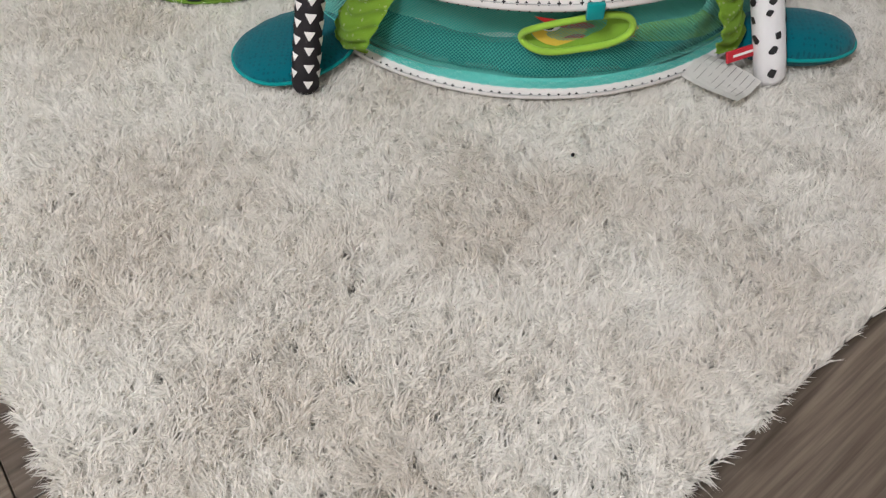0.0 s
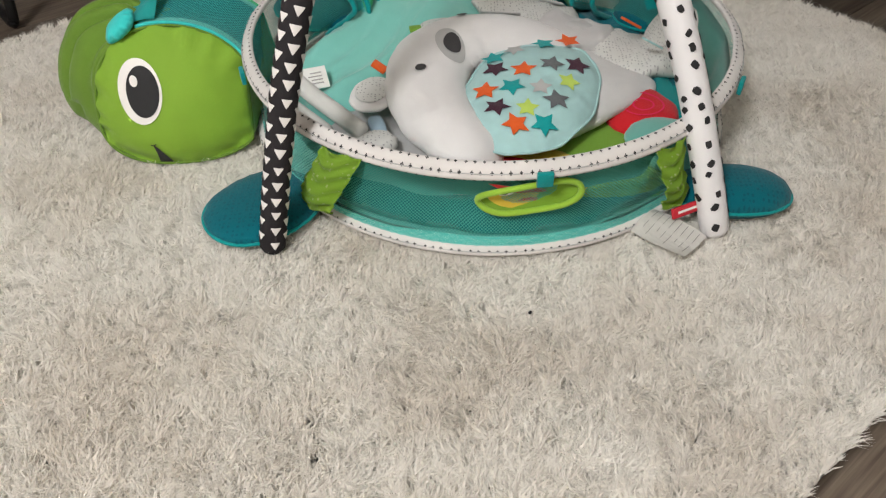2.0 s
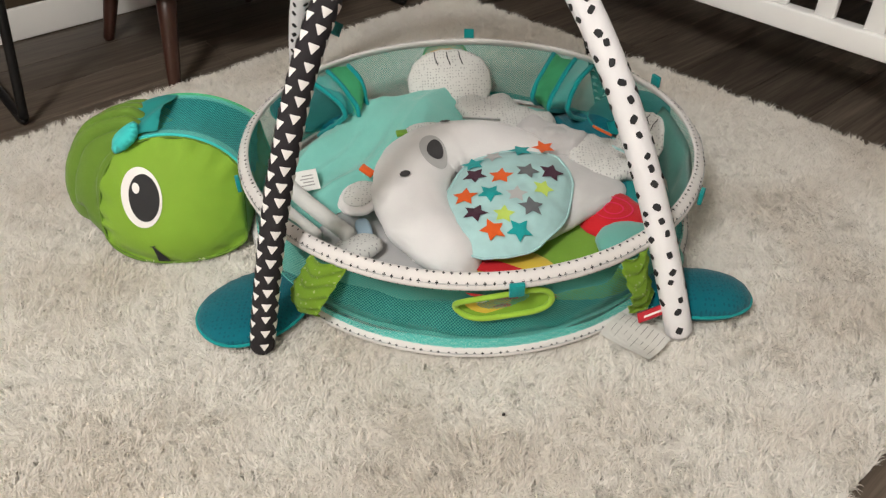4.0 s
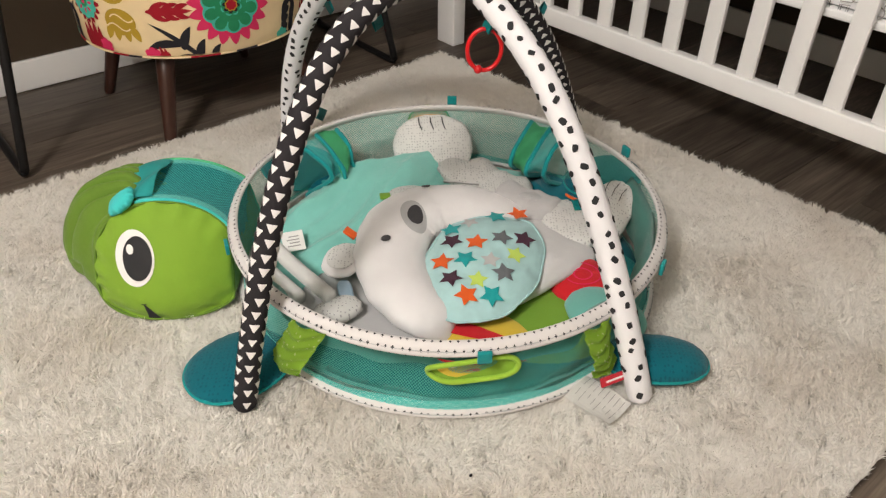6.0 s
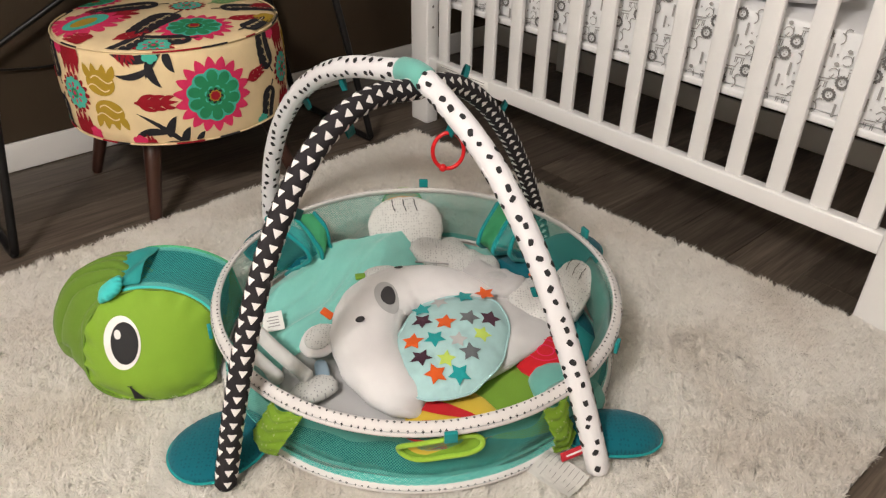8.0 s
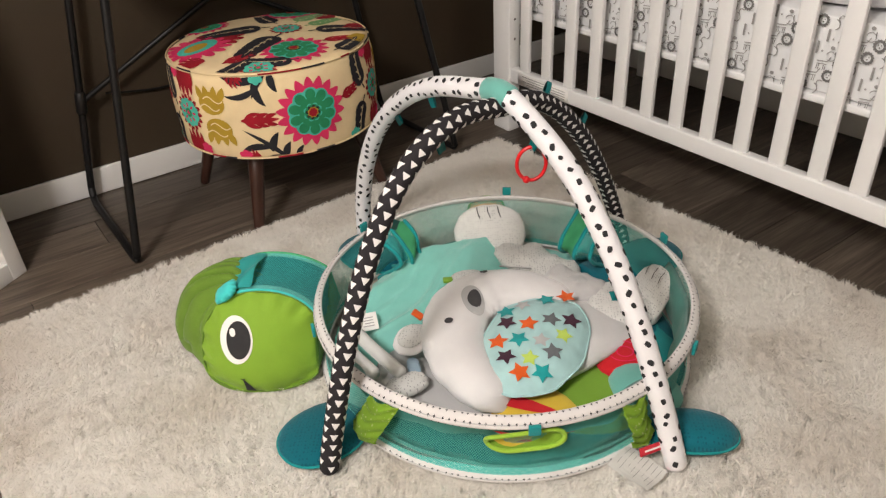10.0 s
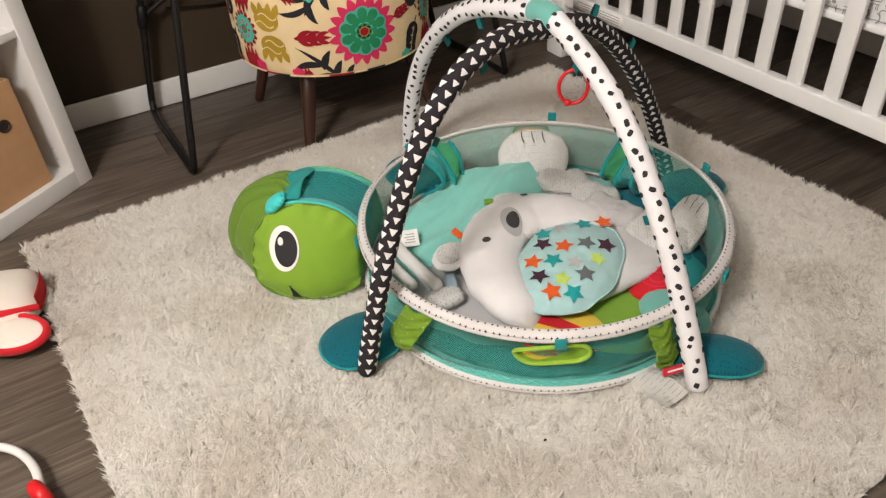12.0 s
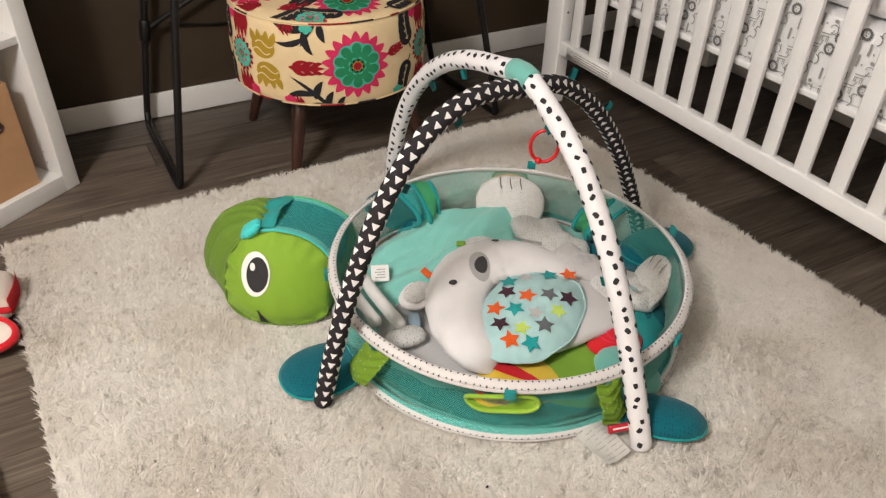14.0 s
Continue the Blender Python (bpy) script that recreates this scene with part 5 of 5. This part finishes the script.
part("pupil", bm, BLACKINK, head)
bm = bmesh.new()
patch(bm, ellipse(EX + 0.006, EZ + 0.014, 0.0060, 0.0068, 18), onface(0.0042), 2)
part("eye_glint", bm, WHITEINK, head)
bm = bmesh.new()
ribbon(bm, arc_line(0.480, 0.037, 238, 0.034, 30), [0.0016 + 0.0019 * k for k in range(11)], onface(0.0020))
stroke(bm, arc_line(0.484, 0.037, 200, 0.009, -60, 4), 0.0016, onface(0.0022))
part("mouth", bm, BLACKINK, head)

# ---------------------------------------------------------------- koala tummy pillow in the gym
KX, KY = -0.058, 0.072
koala = thing("koala_pillow", GYM @ pose(KX, KY, 0.022), "white plush koala pillow with a star-printed panel", "pillow")
# the C-shaped head roll: its middle line and half width, from the far end round the brow to the chin
ROLL = bend([(-0.090, -0.135, 0.030), (-0.050, -0.148, 0.046), (0.018, -0.156, 0.060), (0.090, -0.142, 0.066), (0.138, -0.098, 0.067), (0.154, -0.030, 0.063), (0.145, 0.036, 0.058), (0.112, 0.100, 0.052), (0.056, 0.150, 0.036)], 8)


def roll_point(u, v):
    """u along the roll, v round its flattened section."""
    k = u * (len(ROLL) - 1)
    i = min(int(k), len(ROLL) - 2)
    p = ROLL[i].lerp(ROLL[i + 1], k - i)
    d = (ROLL[i + 1] - ROLL[i]).xy.normalized()
    end = min(1.0, math.sqrt(max(0.0, 1 - (1 - min(u, 1 - u) / 0.06) ** 2)) if min(u, 1 - u) < 0.06 else 1.0)
    fat, b = p.z * max(end, 0.05), 2 * math.pi * v
    q = Vector((p.x - d.y * fat * math.cos(b), p.y + d.x * fat * math.cos(b), fat * 0.58 * (1 + math.sin(b))))
    seam = 0.0024 * math.sin(u * 75 + 3 * math.sin(u * 13)) * max(0.0, -math.sin(b) * 0.5 + abs(math.cos(b)) - 0.55)
    w = 0.0035 * noise.noise(q * 16) + 0.0016 * noise.noise(q * 46) + seam
    return q + Vector((w, w, w if q.z > 0.012 else 0.0))


bm = bmesh.new()
grid(bm, roll_point, 84, 28, close_v=True)
roll = part("head_roll", bm, PLUSH, koala, "stuffed white plush head")
body = pillow(bmesh.new(), -0.071, -0.031, 0.126, 0.082, 0.056, -0.012, 39, 5.0, 80, 9, 0.006)
for v in body.verts:
    far = max(0.0, -(v.co.x * 0.777 + v.co.y * 0.629) - 0.10) / 0.11
    v.co.z = v.co.z * (1 - 0.30 * far) + (0.004 * noise.noise(v.co * 14) + 0.002 * noise.noise(v.co * 38) if v.co.z > 0.006 else 0.0)
body_ob = part("body_cushion", body, PLUSHBODY, koala, "soft white body cushion")
bm = bmesh.new()
PCX, PCY, PRX, PRY = 0.001, 0.021, 0.099, 0.124


def panel_z(x, y):
    """Height of the loose panel: draped over the roll's inner edge, low at its tip."""
    q = min(1.0, math.hypot((x - PCX - 0.22 * (y - PCY)) / PRX, (y - PCY) / PRY))
    return 0.052 - 0.10 * (y - PCY) + 0.016 * (1 - q ** 2.4) + 0.005 * noise.noise(Vector((x * 15, y * 15, 1))) + 0.0025 * noise.noise(Vector((x * 42, y * 42, 1)))


def panel_edge(a, f=1.0):
    """A rounded leaf, flatter at its upper end, with a blunt tip below."""
    c, s = math.cos(a), math.sin(a)
    e = 2.5 if s < 0 else 2.05
    k = (abs(c) ** e + abs(s) ** e) ** (-1 / e) * (1 + 0.010 * math.sin(9 * a + 2))
    y = PRY * s * k * f
    return PCX + PRX * c * k * f + 0.22 * y, PCY + y


def panel_at(x, y, lift=0.0):
    return (x, y, panel_z(x, y) + lift)


grid(bm, lambda u, v: panel_at(*panel_edge(2 * math.pi * u, v), -0.010 * v ** 7), 84, 22, close_u=True)
bmesh.ops.remove_doubles(bm, verts=bm.verts, dist=1e-5)
panel = part("star_panel", bm, STARBASE, koala, "pale aqua panel printed with coloured stars")
part("panel_seam", pipe([panel_at(*panel_edge(2 * math.pi * k / 72), -0.0095) for k in range(72)], 0.0018, 6, True), STARBASE, panel)
STARS = {"plum_print": [(0.051, -0.015), (-0.069, -0.019), (0.054, 0.073)], "orange_cloth": [(0.011, -0.008), (0.068, 0.034), (0.030, 0.108), (-0.066, -0.098)], "aqua_star_print": [(0.052, -0.050), (0.030, 0.032), (-0.009, 0.107), (-0.026, -0.084)], "slate_print": [(-0.031, -0.017), (-0.030, 0.063)], "lime_print": [(-0.052, 0.020), (0.012, 0.078)], "pale_grey_cloth": [(0.020, -0.066), (-0.010, 0.037)]}
rnd = random.Random(3)
for name, places in STARS.items():
    for x, y in places:
        bm = bmesh.new()
        patch(bm, star(x, y, 0.0205 if name not in ("lime_print", "pale_grey_cloth") else 0.0175, rnd.uniform(0, 72), 0.50), lambda a, b: panel_at(a, b, 0.0018), 3)
        part("star_print", bm, MATS[name], panel)


def on_roll(x, y, lift=0.0012):
    """Height of the head roll above a place of the pillow's plan."""
    best = min(ROLL, key=lambda p: math.hypot(p.x - x, p.y - y))
    c = min(0.96, math.hypot(best.x - x, best.y - y) / best.z)
    z = best.z * 0.58 * (1 + math.sqrt(1 - c * c))
    return Vector((x, y, z + lift + 0.0035 * noise.noise(Vector((x, y, z)) * 16)))


bm = bmesh.new()
patch(bm, ellipse(0.116, -0.078, 0.022, 0.038, 30, 12), lambda x, y: on_roll(x, y, 0.0016), 5)
part("nose_patch", bm, GREYCLOTH, koala, "pale grey muzzle patch")
bm = bmesh.new()
patch(bm, [(0.113 + (0.0135 + 0.002 * math.sin(a)) * math.cos(a), -0.080 + 0.022 * math.sin(a)) for a in (2 * math.pi * k / 24 for k in range(24))], lambda x, y: on_roll(x, y, 0.0034), 4)
part("nose", bm, NOSE, koala, "dark grey stitched nose")
for x, y in ((0.160, -0.013), (0.096, -0.170)):
    bm = bmesh.new()
    patch(bm, ellipse(x, y, 0.0085, 0.0072, 16, 20), lambda a, b: on_roll(a, b, 0.0030), 2)
    part("eye", bm, NOSE, koala)
for x, y, t, z in ((0.232, -0.006, 78, 0.022), (0.130, -0.202, 12, 0.022)):
    ear = part("ear", pillow(bmesh.new(), x, y, 0.046, 0.034, 0.020, z, t, 2.2, 30, 5, 0.02), PLUSH, koala, "small white plush ear")
    part("ear_lining", pillow(bmesh.new(), x, y, 0.036, 0.025, 0.006, z + 0.0165, t, 2.2, 24, 4), DOTGREY, ear, "pale dotted ear lining")
part("ribbon_tag", a_box(-0.012, -0.008, -0.003, 0.012, 0.008, 0.003, 0.002, Matrix.Translation((0.226, -0.073, 0.040)) @ Matrix.Rotation(radians(-20), 4, "Z") @ Matrix.Rotation(radians(-30), 4, "Y")), ORANGE, koala, "orange ribbon tag")
part("ribbon_tag", a_box(-0.010, -0.008, -0.003, 0.010, 0.008, 0.003, 0.002, Matrix.Translation((0.172, -0.186, 0.044)) @ Matrix.Rotation(radians(10), 4, "Z")), LIMECLOTH, koala, "green ribbon tag")
part("zip_label", a_box(-0.034, -0.005, -0.001, 0.034, 0.005, 0.001, 0.0008, Matrix.Translation((0.030, -0.224, 0.050)) @ Matrix.Rotation(radians(-8), 4, "Z") @ Matrix.Rotation(radians(50), 4, "X")), GREYPLUSH, koala, "grey sewn-in label")

# rolled dotted toy and its label, beside the pillow
rolltoy = thing("rolled_toy", GYM @ pose(0.235, 0.113, 0.024), "pale grey dotted soft roll with a paper label", "toy")
part("roll_cover", pipe(bend([(0.052, -0.050, 0.056), (0.020, -0.014, 0.050), (-0.016, 0.022, 0.044), (-0.050, 0.050, 0.034)]), 0.0125, 14), DOTGREY, rolltoy)
part("roll_cover", pipe(bend([(0.060, -0.012, 0.036), (0.030, 0.020, 0.034), (0.000, 0.050, 0.030)]), 0.014, 14), DOTGREY, rolltoy)
lab = part("roll_label", a_box(-0.019, -0.019, -0.001, 0.019, 0.019, 0.001, 0.0005, Matrix.Translation((0.034, -0.114, 0.020)) @ Matrix.Rotation(radians(18), 4, "Z") @ Matrix.Rotation(radians(-30), 4, "X")), PAPER, rolltoy, "white paper label with small print")
bm = bmesh.new()
for k in range(4):
    stroke(bm, [(-0.011, 0.010 - 0.006 * k), (0.011 - 0.004 * (k % 2), 0.010 - 0.006 * k)], 0.0022, lambda a, b: Matrix.Translation((0.034, -0.114, 0.020)) @ Matrix.Rotation(radians(18), 4, "Z") @ Matrix.Rotation(radians(-30), 4, "X") @ Vector((a, b, 0.0016)))
part("print_bar", bm, INK_LIGHT, lab)
part("roll_flap", pillow(bmesh.new(), -0.062, 0.062, 0.040, 0.026, 0.030, 0.0, 30, 2.4, 30, 5, 0.05), DOTGREY, rolltoy)
part("roll_ribbon", pillow(bmesh.new(), -0.070, 0.018, 0.012, 0.026, 0.010, 0.014, 15, 3.0, 20, 4), PALEBLUE, rolltoy, "pale blue ribbon")

# ---------------------------------------------------------------- things at the rug's edge
bag = thing("soft_toy_bag", pose(0.205, 1.370, 0.0, 0, 0, -8), "ivory canvas soft toy with red bound edges", "soft toy")
bm = pillow(bmesh.new(), -0.012, 0.010, 0.096, 0.085, 0.088, 0.0, 0, 3.4, 48, 9, 0.03)
for v in bm.verts:
    v.co.z *= 1 + 0.10 * noise.noise(v.co * 14)
part("canvas_body", bm, CANVAS, bag)
part("canvas_side", pillow(bmesh.new(), -0.070, -0.080, 0.060, 0.050, 0.052, 0.0, 15, 2.6, 40, 8, 0.05), CANVAS, bag)
bm = bmesh.new()
grid(bm, lambda u, v: (0.080 + 0.010 * math.sin(3 * u), -0.055 + 0.120 * u, 0.030 + 0.040 * v + 0.012 * math.sin(2 * u + 1)), 12, 4)
bmesh.ops.solidify(bm, geom=bm.faces[:], thickness=0.006)
part("red_strap", bm, REDCLOTH, bag, "red webbing strap")
# a rounded tongue with a broad red binding
tongue = Matrix.Translation((0.028, -0.098, 0.036)) @ Matrix.Rotation(radians(-24), 4, "Z") @ Matrix.Rotation(radians(14), 4, "X")
bm = pillow(bmesh.new(), 0, 0, 0.064, 0.038, 0.028, -0.012, 0, 2.3, 44, 8, 0.03)
bmesh.ops.transform(bm, matrix=tongue, verts=bm.verts)
toe = part("canvas_tongue", bm, CANVAS, bag)
bm = bmesh.new()
grid(bm, lambda u, v: tongue @ Vector(((0.067 - 0.014 * math.cos(2 * math.pi * v) * 0.5) * math.cos(2 * math.pi * u), (0.040 - 0.013 * math.cos(2 * math.pi * v) * 0.5) * math.sin(2 * math.pi * u), 0.003 + 0.010 * math.sin(2 * math.pi * v))), 48, 10, close_u=True, close_v=True)
part("red_binding", bm, REDCLOTH, toe, "red bound edge")
part("red_binding", pipe(bend([(-0.10, 0.055, 0.084), (-0.05, 0.075, 0.082), (0.0, 0.084, 0.070)]), 0.007, 8), REDCLOTH, bag, "red bound edge")
part("red_binding", pipe(bend([(0.078, -0.052, 0.052), (0.02, -0.062, 0.066), (-0.04, -0.060, 0.070), (-0.10, -0.050, 0.066)]), 0.007, 8), REDCLOTH, bag, "red bound edge")
wheel = thing("toy_wheel_hoop", pose(0.112, 0.893, 0.0), "white plastic hoop toy with a red joint", "toy")
part("hoop", pipe([(0.10 * math.cos(a), 0.115 * math.sin(a), 0.030 + 0.010 * math.sin(a)) for a in (2 * math.pi * k / 48 for k in range(48))], 0.0072, 10, True), WHITEPLASTIC, wheel)
part("red_joint", pillow(bmesh.new(), 0.098, -0.030, 0.013, 0.028, 0.050, 0.0, 20, 3.0, 24, 6), REDPLASTIC, wheel, "red plastic joint")
part("hoop_foot", pillow(bmesh.new(), 0.0, -0.115, 0.03, 0.016, 0.026, 0.0, 0, 3.0, 24, 5), WHITEPLASTIC, wheel)

# ---------------------------------------------------------------- shag rug
CORNERS = ((0.338, 0.182), (1.905, 0.190), (1.800, 1.636), (0.270, 1.598))


def rug_at(u, v):
    (ax, ay), (bx, by), (cx, cy), (dx, dy) = CORNERS
    return ((1 - u) * (1 - v) * ax + u * (1 - v) * bx + u * v * cx + (1 - u) * v * dx, (1 - u) * (1 - v) * ay + u * (1 - v) * by + u * v * cy + (1 - u) * v * dy)


rug = thing("rug", pose(0, 0, 0), "ivory shag rug lying square in the room", "rug")
bm = bmesh.new()
grid(bm, lambda u, v: (*rug_at(u, v), 0.0145), 24, 24)
bmesh.ops.solidify(bm, geom=bm.faces[:], thickness=0.011)
part("rug_backing", bm, BACKING, rug)
rng = np.random.default_rng(5)
NTUFT, PER = 30000, 28


def soft_noise(x, y, cell, seed):
    """Smooth random values over the plan, one for each cell of the given size."""
    table = np.random.default_rng(seed).uniform(-1, 1, (256, 256))
    gx, gy = x / cell + 64.0, y / cell + 64.0
    ix, iy = np.floor(gx).astype(int), np.floor(gy).astype(int)
    fx, fy = gx - ix, gy - iy
    fx, fy = fx * fx * (3 - 2 * fx), fy * fy * (3 - 2 * fy)
    at = lambda a, b: table[a % 256, b % 256]
    return (at(ix, iy) * (1 - fx) + at(ix + 1, iy) * fx) * (1 - fy) + (at(ix, iy + 1) * (1 - fx) + at(ix + 1, iy + 1) * fx) * fy


# tufts stand in a loose weave; the last part of the fibres fills the gaps at random
side = int(math.sqrt(NTUFT))
cells = rng.permutation(side * side)
tu = ((cells % side) + 0.5 + rng.uniform(-0.48, 0.48, len(cells))) / side
tv = ((cells // side) + 0.5 + rng.uniform(-0.48, 0.48, len(cells))) / side
who = np.repeat(np.arange(len(cells)), PER)
NT = len(who)
spread = rng.normal(0, 0.0026, (2, NT))
u, v = np.clip(tu[who] + spread[0], 0.0, 1.0), np.clip(tv[who] + spread[1], 0.0, 1.0)
(ax, ay), (bx, by), (cx, cy), (dx, dy) = CORNERS
px = (1 - u) * (1 - v) * ax + u * (1 - v) * bx + u * v * cx + (1 - u) * v * dx
py = (1 - u) * (1 - v) * ay + u * (1 - v) * by + u * v * cy + (1 - u) * v * dy
# the way the pile lies: a turn of its own for each tuft, fibres fanned round it, brushed a little in patches
brush = soft_noise(px, py, 0.09, 2)
head_dir = 1.0 + 0.9 * soft_noise(px, py, 0.16, 1) + 0.9 * brush + rng.normal(0, 1.2, len(cells))[who] + rng.normal(0, 0.60, NT)
lean = np.clip(0.86 + 0.14 * brush + rng.normal(0, 0.28, len(cells))[who] + rng.normal(0, 0.17, NT), 0.12, 1.25)
length = rng.uniform(0.0150, 0.0205, NT) * np.clip(1.0 + rng.normal(0, 0.13, len(cells)), 0.75, 1.2)[who] * (1 + 0.05 * soft_noise(px, py, 0.05, 5))
gx, gy = px - 1.183, py - 0.878
length = np.where(np.hypot(gx, gy) < 0.345, length * 0.45, length)
dxn, dyn = np.cos(head_dir), np.sin(head_dir)
wid = rng.uniform(0.0006, 0.0012, NT)
spin = rng.uniform(0, np.pi, NT)
wx, wy = wid * np.cos(spin), wid * np.sin(spin)
mx, my, mz = px + dxn * length * 0.35 * np.sin(lean), py + dyn * length * 0.35 * np.sin(lean), 0.014 + length * 0.55
tx, ty, tz = px + dxn * length * np.sin(lean), py + dyn * length * np.sin(lean), 0.014 + length * (0.55 + 0.42 * np.cos(lean))
verts = np.empty((NT, 5, 3), dtype=np.float32)
for k, (qx, qy, qz, w) in enumerate(((px, py, np.full(NT, 0.0135), -1), (px, py, np.full(NT, 0.0135), 1), (mx, my, mz, 1), (mx, my, mz, -1), (tx, ty, tz, 0))):
    verts[:, k, 0], verts[:, k, 1], verts[:, k, 2] = qx + w * wx, qy + w * wy, qz
tri = np.array([[0, 1, 2], [0, 2, 3], [3, 2, 4]], dtype=np.int32)
faces = (tri[None] + (np.arange(NT, dtype=np.int32) * 5)[:, None, None]).reshape(-1)
me = bpy.data.meshes.new("pile")
me.vertices.add(NT * 5)
me.vertices.foreach_set("co", verts.reshape(-1))
me.loops.add(len(faces))
me.loops.foreach_set("vertex_index", faces)
me.polygons.add(len(faces) // 3)
me.polygons.foreach_set("loop_start", np.arange(0, len(faces), 3, dtype=np.int32))
me.polygons.foreach_set("use_smooth", np.ones(len(faces) // 3, dtype=bool))
me.update(calc_edges=True)
me.materials.append(PILE)
pile = new("pile", me)
pile.parent = rug
tagged(pile, "long ivory shag pile", kind="stuff")
speck = part("lint_speck", pillow(bmesh.new(), 0.915, 0.5107, 0.0028, 0.0020, 0.003, 0.031, 20), CHAR, rug, "dark speck of lint")

# ---------------------------------------------------------------- floor planks
floor = thing("floor", pose(0, 0, 0), "grey-brown wood-look plank floor", "floor", kind="structure")
part("subfloor", a_box(X0 - 0.1, Y0 - 0.1, -0.05, X1 + 0.1, Y1 + 0.1, -0.008, 0), DARKGAP, floor, smooth=False)
PW, PL = 0.148, 1.22
bm = a_box(-PL / 2 + 0.0006, -PW / 2 + 0.0006, -0.0079, PL / 2 - 0.0006, PW / 2 - 0.0006, 0.0, 0.0012)
plank_mesh = part("plank", bm, WOOD_FLOOR, floor, smooth=False)
plank_mesh.location = (X0 + PL / 2, Y0 + PW / 2, 0)
rows = int((Y1 - Y0) / PW) + 1
for r in range(rows):
    shift = (r * 0.41) % 1.0
    for c in range(-1, 5):
        if r == 0 and c == 0:
            continue
        x = X0 + PL / 2 + c * PL - shift * PL
        if x + PL / 2 < X0 + 0.02 or x - PL / 2 > X1 - 0.02 or (r == 0 and abs(x - plank_mesh.location.x) < PL - 0.01):
            continue
        x0, x1 = max(x - PL / 2, X0 - 0.05), min(x + PL / 2, X1 + 0.05)
        ob = new("plank", plank_mesh.data)
        ob.parent = floor
        ob.location, ob.scale = ((x0 + x1) / 2, Y0 + PW / 2 + r * PW, 0), ((x1 - x0) / PL, 1, 1)
